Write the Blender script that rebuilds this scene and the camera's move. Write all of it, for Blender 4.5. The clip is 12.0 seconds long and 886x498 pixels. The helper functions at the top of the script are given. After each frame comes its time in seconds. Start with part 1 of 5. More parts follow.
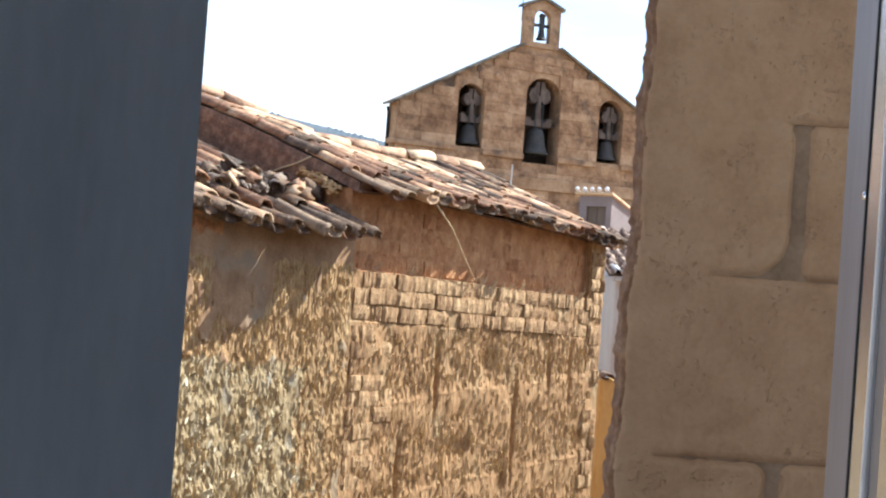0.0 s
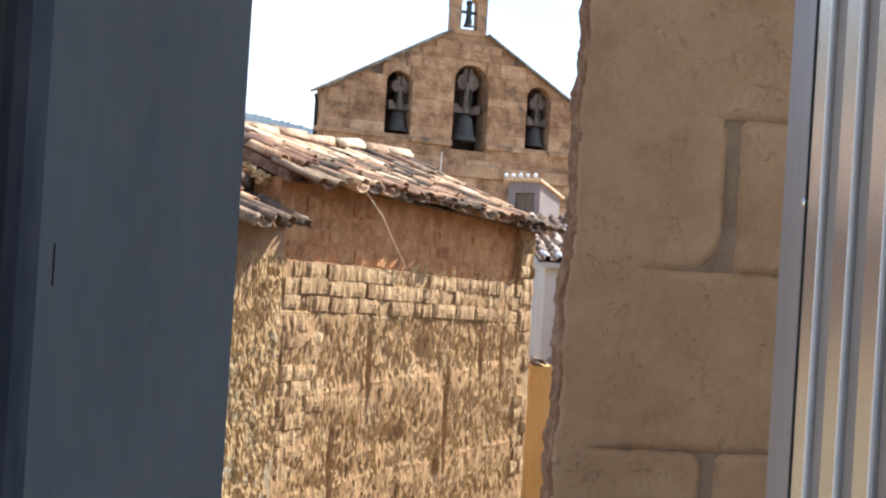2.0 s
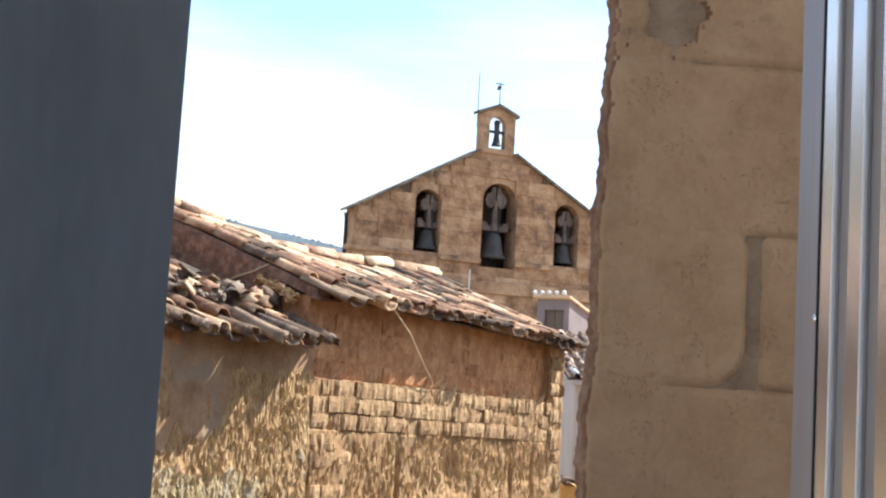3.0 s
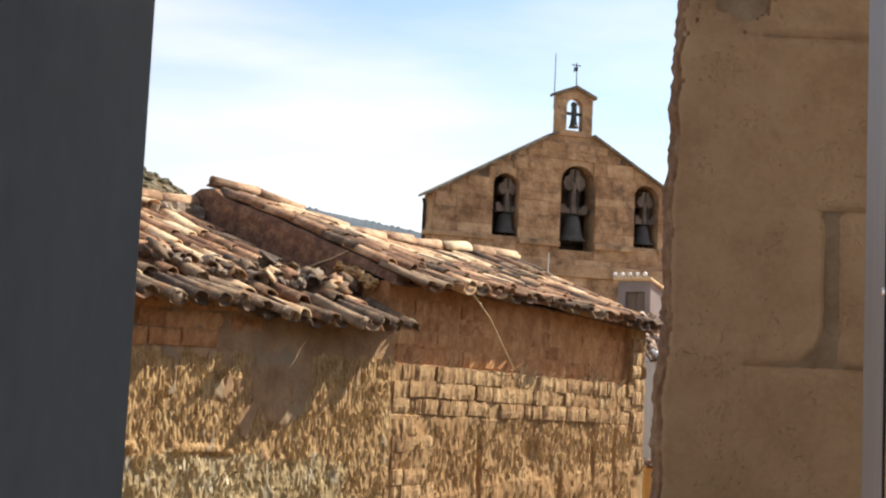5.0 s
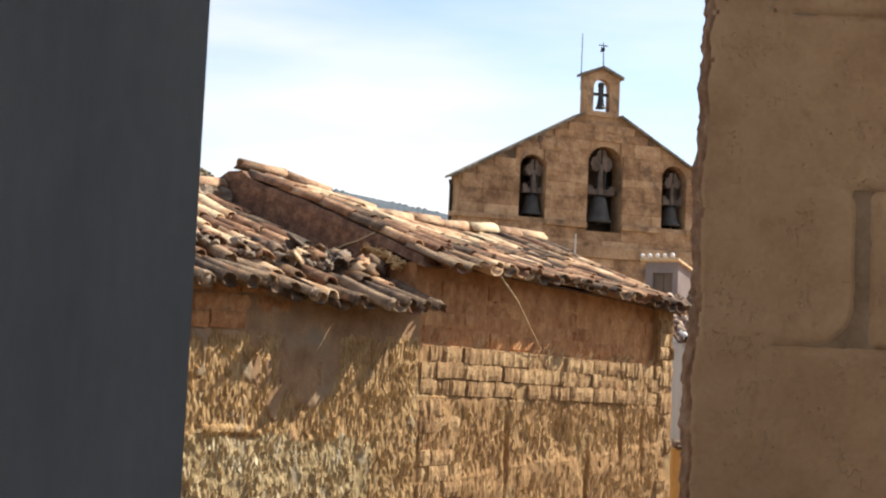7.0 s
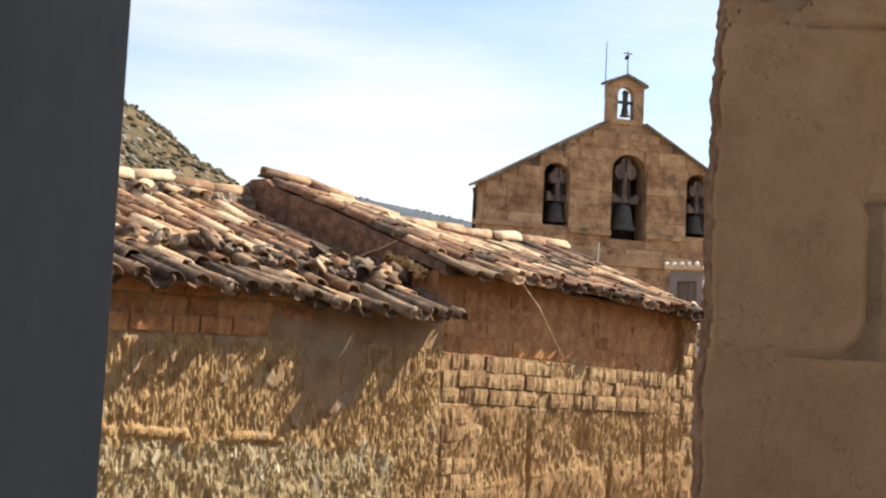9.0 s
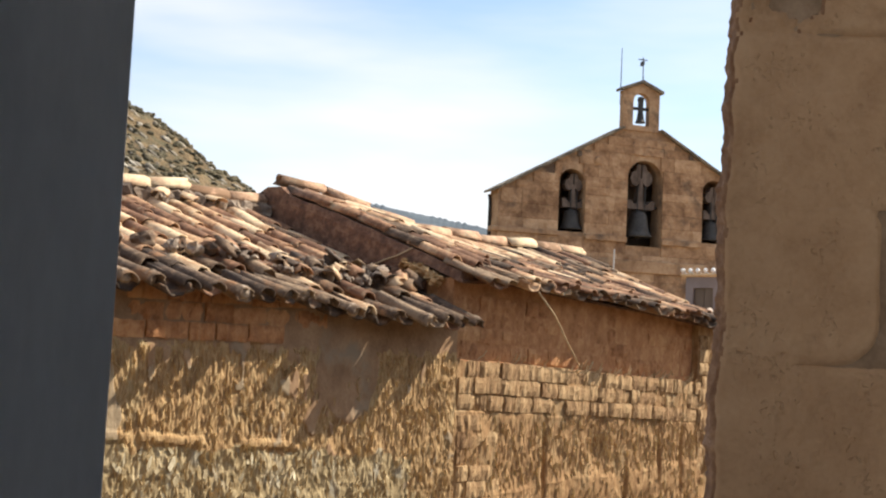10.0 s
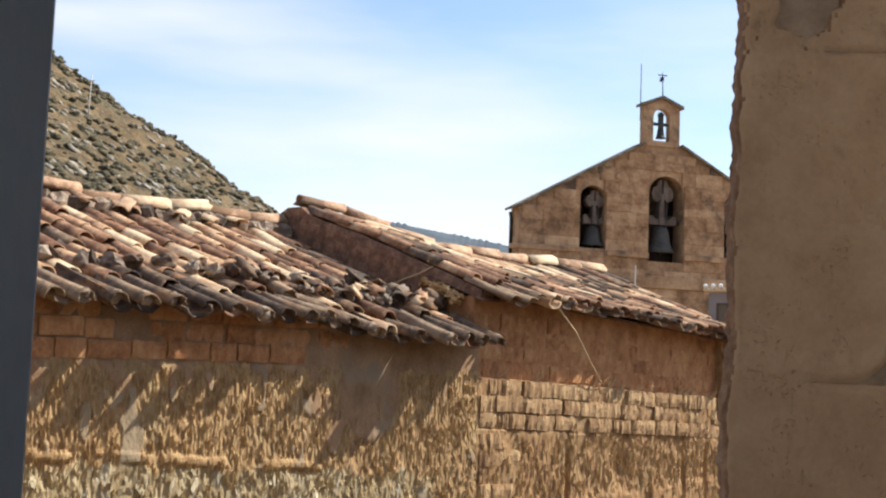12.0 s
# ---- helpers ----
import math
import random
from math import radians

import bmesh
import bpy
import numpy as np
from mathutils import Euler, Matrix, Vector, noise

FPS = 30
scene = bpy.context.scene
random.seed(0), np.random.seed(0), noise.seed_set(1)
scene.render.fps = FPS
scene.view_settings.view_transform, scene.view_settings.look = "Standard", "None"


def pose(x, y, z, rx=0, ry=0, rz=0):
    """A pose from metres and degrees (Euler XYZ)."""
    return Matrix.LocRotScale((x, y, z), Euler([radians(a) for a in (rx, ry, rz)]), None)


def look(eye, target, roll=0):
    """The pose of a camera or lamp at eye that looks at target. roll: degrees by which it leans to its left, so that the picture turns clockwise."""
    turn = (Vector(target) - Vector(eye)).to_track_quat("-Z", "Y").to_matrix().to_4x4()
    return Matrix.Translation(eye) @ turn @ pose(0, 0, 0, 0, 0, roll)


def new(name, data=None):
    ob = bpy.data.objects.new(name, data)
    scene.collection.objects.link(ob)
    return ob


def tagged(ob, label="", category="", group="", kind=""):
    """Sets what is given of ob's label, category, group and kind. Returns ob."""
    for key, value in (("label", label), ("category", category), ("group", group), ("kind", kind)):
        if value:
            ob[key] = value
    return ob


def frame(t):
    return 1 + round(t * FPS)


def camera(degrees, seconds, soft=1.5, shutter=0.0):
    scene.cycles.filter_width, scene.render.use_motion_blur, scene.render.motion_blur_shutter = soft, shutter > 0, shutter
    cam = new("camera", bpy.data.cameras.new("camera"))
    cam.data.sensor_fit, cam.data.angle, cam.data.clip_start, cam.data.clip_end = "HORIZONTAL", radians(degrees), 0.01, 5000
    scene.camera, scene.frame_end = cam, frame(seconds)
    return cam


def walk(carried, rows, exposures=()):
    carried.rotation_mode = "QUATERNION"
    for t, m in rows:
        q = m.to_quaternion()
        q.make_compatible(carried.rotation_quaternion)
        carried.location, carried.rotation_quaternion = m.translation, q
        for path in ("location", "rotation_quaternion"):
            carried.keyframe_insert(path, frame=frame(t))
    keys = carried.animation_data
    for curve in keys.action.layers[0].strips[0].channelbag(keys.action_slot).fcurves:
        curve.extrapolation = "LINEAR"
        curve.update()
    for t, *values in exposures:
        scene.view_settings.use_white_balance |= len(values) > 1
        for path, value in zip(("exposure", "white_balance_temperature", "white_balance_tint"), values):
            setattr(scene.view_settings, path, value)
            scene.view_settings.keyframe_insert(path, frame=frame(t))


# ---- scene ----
# ================= camera =================
cam = camera(40.07, 12.0, soft=2.2)
PATH = [
    (0.0, look((-0.0121, 0.0075, 4.9886), (0.540, 9.991, 5.114), 4.16)),
    (0.5, look((-0.0144, 0.0134, 4.9941), (0.878, 9.973, 5.036), 3.73)),
    (1.0, look((-0.0326, 0.0113, 4.9918), (1.071, 9.950, 5.028), 4.33)),
    (1.5, look((-0.0300, 0.0078, 4.9918), (1.202, 9.931, 5.042), 3.97)),
    (2.0, look((-0.0234, 0.0044, 4.9993), (1.114, 9.939, 5.054), 3.53)),
    (2.1, look((-0.0233, 0.0044, 4.9994), (1.109, 9.940, 5.071), 3.52)),
    (2.2, look((-0.0208, 0.0028, 5.0009), (1.018, 9.940, 5.420), 3.39)),
    (2.3, look((-0.0199, 0.0022, 5.0014), (0.983, 9.936, 5.552), 3.34)),
    (2.4, look((-0.0184, 0.0013, 5.0023), (0.930, 9.928, 5.751), 3.27)),
    (2.5, look((-0.0175, 0.0007, 5.0028), (0.895, 9.920, 5.884), 3.22)),
    (2.7, look((-0.0145, 0.0010, 4.9996), (0.851, 9.913, 6.003), 3.29)),
    (4.3, look((-0.0103, 0.0076, 5.0006), (0.712, 9.933, 5.982), 3.17)),
    (4.5, look((-0.0056, 0.0060, 5.0013), (0.583, 9.945, 5.933), 2.78)),
    (5.0, look((-0.0018, 0.0038, 4.9982), (0.189, 9.966, 5.840), 2.64)),
    (5.5, look((0.0000, 0.0000, 5.0000), (-0.000, 9.968, 5.797), 2.99)),
    (6.0, look((-0.0014, 0.0018, 4.9995), (-0.069, 9.976, 5.711), 3.31)),
    (6.5, look((-0.0013, 0.0008, 4.9990), (0.043, 9.976, 5.700), 2.91)),
    (7.0, look((-0.0043, 0.0013, 4.9966), (-0.025, 9.978, 5.678), 2.59)),
    (9.0, look((0.0100, -0.0094, 5.0009), (-0.213, 9.961, 5.736), 2.79)),
    (9.5, look((0.0108, -0.0126, 5.0030), (-0.281, 9.954, 5.762), 2.73)),
    (10.0, look((0.0134, -0.0157, 5.0030), (-0.341, 9.947, 5.788), 2.72)),
    (10.5, look((0.0202, -0.0149, 5.0027), (-0.374, 9.946, 5.800), 2.77)),
    (11.0, look((0.0274, -0.0167, 5.0022), (-0.369, 9.942, 5.813), 2.54)),
    (11.5, look((0.0283, -0.0233, 5.0026), (-0.436, 9.929, 5.856), 2.43)),
    (12.0, look((0.0287, -0.0223, 5.0073), (-0.513, 9.920, 5.932), 2.13)),
]
EXPOSURES = [(0.0, 1.42, 5750, 8), (2.7, 1.45, 5750, 8), (4.3, 0.93, 6750, 10), (9.5, 0.89, 6750, 10), (11.0, 0.82, 6400, 10), (12.0, 0.80, 6250, 10)]
walk(cam, PATH, EXPOSURES)

# ================= world, sun =================
SUN_TO = Vector((1.041, 0.408, 1.06)).normalized()
SUN_ELEV = math.asin(SUN_TO.z)
SUN_AZ = math.atan2(SUN_TO.x, SUN_TO.y)

world = bpy.data.worlds.new("daylight")
scene.world = world
world.use_nodes = True
wn, wl = world.node_tree.nodes, world.node_tree.links
wn.clear()
w_out = wn.new("ShaderNodeOutputWorld")
w_bg = wn.new("ShaderNodeBackground")
w_bg.inputs["Strength"].default_value = 0.064
w_sky = wn.new("ShaderNodeTexSky")
w_sky.sky_type = "NISHITA"
w_sky.sun_disc = False
w_sky.sun_elevation = SUN_ELEV
w_sky.sun_rotation = SUN_AZ
w_sky.altitude = 900
w_sky.dust_density = 2.0
w_tc = wn.new("ShaderNodeTexCoord")
w_map = wn.new("ShaderNodeMapping")
w_map.inputs["Scale"].default_value = (1.0, 1.0, 5.0)
w_map.inputs["Rotation"].default_value = (0.0, radians(-5), 0.0)
w_noise = wn.new("ShaderNodeTexNoise")
w_noise.inputs["Scale"].default_value = 1.5
w_noise.inputs["Detail"].default_value = 5.0
w_noise.inputs["Roughness"].default_value = 0.5
w_ramp = wn.new("ShaderNodeValToRGB")
w_ramp.color_ramp.elements[0].color = (0.04, 0.04, 0.04, 1)
w_ramp.color_ramp.elements[1].color = (0.92, 0.92, 0.92, 1)
w_ramp.color_ramp.elements[0].position = 0.45
w_ramp.color_ramp.elements[1].position = 0.73
w_mix = wn.new("ShaderNodeMix")
w_mix.data_type = "RGBA"
w_mix.inputs["B"].default_value = (9.6, 9.6, 9.7, 1)
wl.new(w_tc.outputs["Generated"], w_map.inputs["Vector"])
wl.new(w_map.outputs["Vector"], w_noise.inputs["Vector"])
wl.new(w_noise.outputs["Fac"], w_ramp.inputs["Fac"])
wl.new(w_ramp.outputs["Color"], w_mix.inputs["Factor"])
w_gain = wn.new("ShaderNodeVectorMath")
w_gain.operation = "MULTIPLY"
w_gain.inputs[1].default_value = (1.92, 1.96, 1.95)
wl.new(w_sky.outputs["Color"], w_gain.inputs[0])
wl.new(w_gain.outputs["Vector"], w_mix.inputs["A"])
wl.new(w_mix.outputs["Result"], w_bg.inputs["Color"])
wl.new(w_bg.outputs["Background"], w_out.inputs["Surface"])

sun_data = bpy.data.lights.new("sun", "SUN")
sun_data.energy = 5.0
sun_data.angle = radians(0.55)
sun_data.color = (1.0, 0.93, 0.82)
sun = new("sun", sun_data)
sun.matrix_world = look(SUN_TO * 60, (0, 0, 0))

# ================= materials =================


def mat(name, colors, scale=6.0, stretch=(1, 1, 1), rough=0.85, bump=0.3, fine=60.0, metal=0.0,
        spot=None, spot_scale=2.0, spot_at=0.6, by_object=0.0, by_island=0.0, bump_dist=0.01, spec=0.3, pits=0.0):
    """A surface whose colour wanders through the given colours by two sizes of noise, with fine relief.
    spot: a second colour in blotches. by_object / by_island: how far pieces differ from one another."""
    m = bpy.data.materials.new(name)
    m.use_nodes = True
    nd, ln = m.node_tree.nodes, m.node_tree.links
    b = nd["Principled BSDF"]
    b.inputs["Roughness"].default_value = rough
    b.inputs["Metallic"].default_value = metal
    b.inputs["Specular IOR Level"].default_value = spec
    geo = nd.new("ShaderNodeNewGeometry")
    mp = nd.new("ShaderNodeMapping")
    mp.inputs["Scale"].default_value = stretch
    ln.new(geo.outputs["Position"], mp.inputs["Vector"])
    n1 = nd.new("ShaderNodeTexNoise")
    n1.inputs["Scale"].default_value = scale
    n1.inputs["Detail"].default_value = 6.0
    n1.inputs["Roughness"].default_value = 0.62
    n2 = nd.new("ShaderNodeTexNoise")
    n2.inputs["Scale"].default_value = fine
    n2.inputs["Detail"].default_value = 3.0
    for n in (n1, n2):
        ln.new(mp.outputs["Vector"], n.inputs["Vector"])
    mixv = nd.new("ShaderNodeMath")
    mixv.operation = "MULTIPLY_ADD"
    mixv.inputs[1].default_value = 0.35
    ln.new(n2.outputs["Fac"], mixv.inputs[0])
    base = nd.new("ShaderNodeMath")
    base.operation = "MULTIPLY_ADD"
    base.inputs[1].default_value = 1.25
    base.inputs[2].default_value = -0.30
    ln.new(n1.outputs["Fac"], base.inputs[0])
    ln.new(base.outputs[0], mixv.inputs[2])
    value = mixv.outputs[0]
    if by_object or by_island:
        if by_object:
            src = nd.new("ShaderNodeObjectInfo").outputs["Random"]
        else:
            src = geo.outputs["Random Per Island"]
        sh = nd.new("ShaderNodeMath")
        sh.operation = "MULTIPLY_ADD"
        sh.inputs[1].default_value = by_object or by_island
        ln.new(src, sh.inputs[0])
        low = nd.new("ShaderNodeMath")
        low.operation = "SUBTRACT"
        low.inputs[1].default_value = 0.5 * (by_object or by_island)
        ln.new(value, low.inputs[0])
        ln.new(low.outputs[0], sh.inputs[2])
        value = sh.outputs[0]
    ramp = nd.new("ShaderNodeValToRGB")
    els = ramp.color_ramp.elements
    while len(els) < len(colors):
        els.new(0.5)
    for i, c in enumerate(colors):
        els[i].position = 0.22 + 0.56 * i / max(1, len(colors) - 1)
        els[i].color = (*c, 1)
    ln.new(value, ramp.inputs["Fac"])
    color = ramp.outputs["Color"]
    if spot:
        n3 = nd.new("ShaderNodeTexNoise")
        n3.inputs["Scale"].default_value = spot_scale
        n3.inputs["Detail"].default_value = 5.0
        n3.inputs["Roughness"].default_value = 0.65
        ln.new(mp.outputs["Vector"], n3.inputs["Vector"])
        r3 = nd.new("ShaderNodeValToRGB")
        r3.color_ramp.elements[0].position = spot_at
        r3.color_ramp.elements[1].position = spot_at + 0.12
        ln.new(n3.outputs["Fac"], r3.inputs["Fac"])
        mx = nd.new("ShaderNodeMix")
        mx.data_type = "RGBA"
        mx.inputs["B"].default_value = (*spot, 1)
        ln.new(r3.outputs["Color"], mx.inputs["Factor"])
        ln.new(color, mx.inputs["A"])
        color = mx.outputs["Result"]
    height = mixv.outputs[0]
    if pits:
        n4 = nd.new("ShaderNodeTexNoise")
        n4.inputs["Scale"].default_value = pits
        n4.inputs["Detail"].default_value = 2.0
        n5 = nd.new("ShaderNodeTexNoise")
        n5.inputs["Scale"].default_value = pits * 0.11
        n5.inputs["Detail"].default_value = 2.0
        for n in (n4, n5):
            ln.new(mp.outputs["Vector"], n.inputs["Vector"])
        add = nd.new("ShaderNodeMath")
        add.operation = "MULTIPLY_ADD"
        add.inputs[1].default_value = 0.9
        ln.new(n5.outputs["Fac"], add.inputs[0])
        ln.new(n4.outputs["Fac"], add.inputs[2])
        hole = nd.new("ShaderNodeValToRGB")
        hole.color_ramp.elements[0].position = 0.90
        hole.color_ramp.elements[1].position = 1.0
        lower = nd.new("ShaderNodeMath")
        lower.operation = "SUBTRACT"
        lower.inputs[1].default_value = 0.24
        ln.new(add.outputs[0], lower.inputs[0])
        ln.new(lower.outputs[0], hole.inputs["Fac"])
        sub = nd.new("ShaderNodeMath")
        sub.operation = "MULTIPLY_ADD"
        sub.inputs[1].default_value = -0.36
        ln.new(hole.outputs["Color"], sub.inputs[0])
        ln.new(height, sub.inputs[2])
        height = sub.outputs[0]
    ln.new(color, b.inputs["Base Color"])
    if bump:
        bp = nd.new("ShaderNodeBump")
        bp.inputs["Strength"].default_value = bump
        bp.inputs["Distance"].default_value = bump_dist
        ln.new(height, bp.inputs["Height"])
        ln.new(bp.outputs["Normal"], b.inputs["Normal"])
    return m


M_ADOBE = mat("adobe_mud", [(0.18, 0.105, 0.056), (0.275, 0.168, 0.092), (0.38, 0.245, 0.138)], 5.0, (1, 1, 0.8), 0.95, 0.7, 70,
              spot=(0.25, 0.182, 0.116), spot_scale=3.0, spot_at=0.54)
M_STRAW_MUD = mat("straw_mud_plaster", [(0.20, 0.108, 0.047), (0.32, 0.188, 0.086), (0.44, 0.285, 0.138)], 18.0, (1, 1, 0.5), 0.95, 0.9, 90,
                  spot=(0.315, 0.222, 0.115), spot_scale=2.6, spot_at=0.54)
M_STRAW_PALE = mat("weathered_straw_plaster", [(0.20, 0.116, 0.051), (0.325, 0.204, 0.094), (0.455, 0.315, 0.153)], 18.0, (1, 1, 0.5), 0.95, 0.9, 90,
                   spot=(0.32, 0.24, 0.128), spot_scale=2.6, spot_at=0.54)
M_GREY_MUD = mat("grey_straw_plaster", [(0.17, 0.118, 0.058), (0.315, 0.236, 0.124), (0.46, 0.365, 0.22)], 13.0, (1, 1, 0.6), 0.95, 0.8, 90,
                 spot=(0.34, 0.30, 0.22), spot_scale=6.0, spot_at=0.55)
M_SMOOTH_MUD = mat("smooth_grey_mud", [(0.21, 0.152, 0.09), (0.30, 0.225, 0.14), (0.39, 0.31, 0.205)], 9.0, (1, 1, 0.7), 0.95, 0.8, 60,
                   spot=(0.27, 0.17, 0.085), spot_scale=9.0, spot_at=0.52)
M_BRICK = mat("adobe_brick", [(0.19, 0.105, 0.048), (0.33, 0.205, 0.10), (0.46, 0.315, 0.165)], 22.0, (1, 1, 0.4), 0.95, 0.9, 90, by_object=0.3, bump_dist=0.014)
# redder brick and mud for shaded courses: warm bounced light in the colour
M_SHADED_BRICK = mat("shaded_clay_brick", [(0.24, 0.106, 0.044), (0.40, 0.192, 0.083), (0.51, 0.286, 0.132)], 12.0, (1, 1, 0.8), 0.95, 0.9, 60, by_object=0.25, bump_dist=0.014)
M_SHADED_MUD = mat("shaded_clay_mud", [(0.25, 0.112, 0.047), (0.40, 0.195, 0.086), (0.52, 0.292, 0.137)], 9.0, (1, 1, 0.8), 0.95, 0.9, 60, bump_dist=0.014)
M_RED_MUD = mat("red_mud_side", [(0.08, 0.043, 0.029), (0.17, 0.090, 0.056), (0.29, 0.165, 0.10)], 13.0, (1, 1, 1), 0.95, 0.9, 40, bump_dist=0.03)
M_FLAKE = mat("plaster_flakes", [(0.25, 0.19, 0.105), (0.40, 0.325, 0.20), (0.54, 0.47, 0.32)], 14.0, (1, 1, 0.6), 0.95, 0.6, 80, by_island=0.5)
M_STRAW = mat("straw", [(0.38, 0.26, 0.13), (0.50, 0.37, 0.20), (0.58, 0.46, 0.28)], 20.0, (1, 1, 1), 0.7, 0.0, 80, by_island=0.5)
M_TILE = mat("barrel_tile", [(0.13, 0.066, 0.038), (0.26, 0.138, 0.078), (0.44, 0.272, 0.152), (0.62, 0.475, 0.305)], 4.0, (1, 1, 1), 0.88, 0.5, 40,
             spot=(0.33, 0.26, 0.165), spot_scale=9.0, spot_at=0.60, by_object=0.6, bump_dist=0.014)
M_RIDGE_TILE = mat("ridge_tile", [(0.19, 0.11, 0.06), (0.36, 0.22, 0.135), (0.42, 0.29, 0.18), (0.50, 0.39, 0.25)], 10.0, (1, 1, 1), 0.88, 0.6, 55,
                   spot=(0.22, 0.17, 0.11), spot_scale=8.0, spot_at=0.60, by_object=0.7, bump_dist=0.014)
M_LICHEN_TILE = mat("lichen_tile", [(0.055, 0.037, 0.026), (0.13, 0.085, 0.055), (0.27, 0.19, 0.12)], 12.0, (1, 1, 1), 0.92, 0.7, 55,
                    spot=(0.23, 0.12, 0.06), spot_scale=6.0, spot_at=0.54, by_object=0.6, bump_dist=0.014)
M_DECK = mat("roof_boards", [(0.08, 0.05, 0.035), (0.15, 0.10, 0.07)], 6.0)
M_CHURCH = mat("church_sandstone", [(0.175, 0.095, 0.049), (0.33, 0.196, 0.107), (0.47, 0.308, 0.18)], 2.2, (1, 1, 1), 0.92, 0.8, 14,
               spot=(0.12, 0.080, 0.054), spot_scale=1.0, spot_at=0.54, bump_dist=0.04)
M_ASHLAR = mat("church_ashlar", [(0.17, 0.090, 0.046), (0.34, 0.196, 0.104), (0.50, 0.322, 0.186)], 2.8, (1, 1, 1), 0.92, 0.9, 14,
               spot=(0.125, 0.080, 0.052), spot_scale=1.1, spot_at=0.56, by_object=0.30, bump_dist=0.05)
M_CORNICE = mat("lichened_coping", [(0.06, 0.05, 0.038), (0.15, 0.12, 0.085), (0.34, 0.28, 0.20)], 3.0, (1, 1, 1), 0.95, 0.5, 20)
M_BRONZE = mat("bell_bronze", [(0.036, 0.032, 0.029), (0.065, 0.059, 0.053), (0.10, 0.09, 0.08)], 3.0, (1, 1, 1), 0.65, 0.2, 20, metal=0.4)
M_YOKE = mat("weathered_yoke", [(0.045, 0.032, 0.025), (0.11, 0.08, 0.062), (0.20, 0.152, 0.122)], 5.0, (1, 1, 0.4), 0.9, 0.6, 30)
M_IRON = mat("dark_iron", [(0.03, 0.03, 0.03), (0.07, 0.065, 0.06)], 8.0, rough=0.6, bump=0.1, metal=0.5)
# dark colour carries the shade inside the belfry and the small holes
M_DARK = mat("shaded_recess", [(0.08, 0.055, 0.04), (0.14, 0.10, 0.07)], 3.0)
M_WHITE = mat("white_render", [(0.40, 0.38, 0.36), (0.52, 0.50, 0.48), (0.60, 0.59, 0.57)], 2.0, (1, 1, 0.5), 0.9, 0.2, 30)
M_OCHRE = mat("ochre_render", [(0.46, 0.27, 0.09), (0.58, 0.36, 0.13), (0.64, 0.42, 0.18)], 2.0, (1, 1, 0.5), 0.9, 0.3, 30)
M_PALE_TILE = mat("pale_tile", [(0.12, 0.075, 0.05), (0.24, 0.16, 0.11), (0.44, 0.35, 0.27)], 12.0, by_object=0.8)
M_HUT = mat("hut_render", [(0.165, 0.135, 0.13), (0.24, 0.20, 0.19)], 2.0)
M_LIME = mat("limewash", [(0.74, 0.73, 0.70), (0.82, 0.81, 0.79)], 8.0)
M_EAVE_MORTAR = mat("eave_mortar", [(0.10, 0.068, 0.045), (0.20, 0.145, 0.10), (0.33, 0.255, 0.185)], 18.0, bump=0.9, by_object=0.5)
M_SHUT = mat("brown_shutter", [(0.10, 0.075, 0.055), (0.16, 0.12, 0.09)], 6.0, (1, 1, 0.2))
M_BLOCK = mat("near_wall_block", [(0.32, 0.204, 0.121), (0.405, 0.272, 0.166), (0.47, 0.331, 0.211)], 9.0, (1, 1, 1), 0.9, 0.9, 150,
              spot=(0.31, 0.20, 0.12), spot_scale=13.0, spot_at=0.62, bump_dist=0.004, pits=190.0)
M_MORTAR = mat("near_wall_mortar", [(0.19, 0.132, 0.088), (0.27, 0.197, 0.137), (0.35, 0.265, 0.19)], 20.0, (1, 1, 1), 0.95, 0.8, 120, bump_dist=0.004)
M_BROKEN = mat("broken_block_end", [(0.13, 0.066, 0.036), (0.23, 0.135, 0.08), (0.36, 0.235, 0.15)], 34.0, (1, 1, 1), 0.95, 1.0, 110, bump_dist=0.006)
# darker brown than the block, for the inside of the deep chip
M_HOLLOW = mat("dark_hollow", [(0.075, 0.05, 0.036), (0.125, 0.088, 0.062), (0.20, 0.145, 0.10)], 26.0, (1, 1, 1), 0.95, 1.0, 110, bump_dist=0.006)
M_ALU = mat("aluminium", [(0.74, 0.75, 0.76), (0.80, 0.80, 0.81), (0.84, 0.84, 0.84)], 10.0, (1, 1, 0.05), 0.20, 0.05, 300, metal=0.88, bump_dist=0.001)
# reflections put into colour: dark room on flange, glint on ribs, grey-brown on tracks
M_FLANGE = mat("flange_reflection", [(0.21, 0.182, 0.172), (0.31, 0.275, 0.262)], 14.0, (1, 1, 0.1), 0.5, 0.05, 300, metal=0.1, bump_dist=0.001)
M_RIB = mat("rib_glint", [(0.80, 0.79, 0.77), (0.88, 0.87, 0.85)], 14.0, (1, 1, 0.1), 0.45, 0.05, 300, metal=0.1, bump_dist=0.001)
M_TRACK = mat("track_reflection", [(0.24, 0.21, 0.19), (0.34, 0.30, 0.27)], 14.0, (1, 1, 0.1), 0.5, 0.05, 300, metal=0.2, bump_dist=0.001)
# black strips carry the shade of the frame's gaps and grooves
M_GAP = mat("gap_shade", [(0.012, 0.012, 0.012), (0.025, 0.025, 0.025)], 20.0, rough=0.7, bump=0.05)
M_LEAF = mat("grey_painted_leaf", [(0.41, 0.465, 0.55), (0.49, 0.545, 0.63), (0.56, 0.615, 0.70)], 40.0, (1, 1, 0.4), 0.6, 0.12, 500,
             spot=(0.39, 0.42, 0.46), spot_scale=60.0, spot_at=0.72, bump_dist=0.0006)
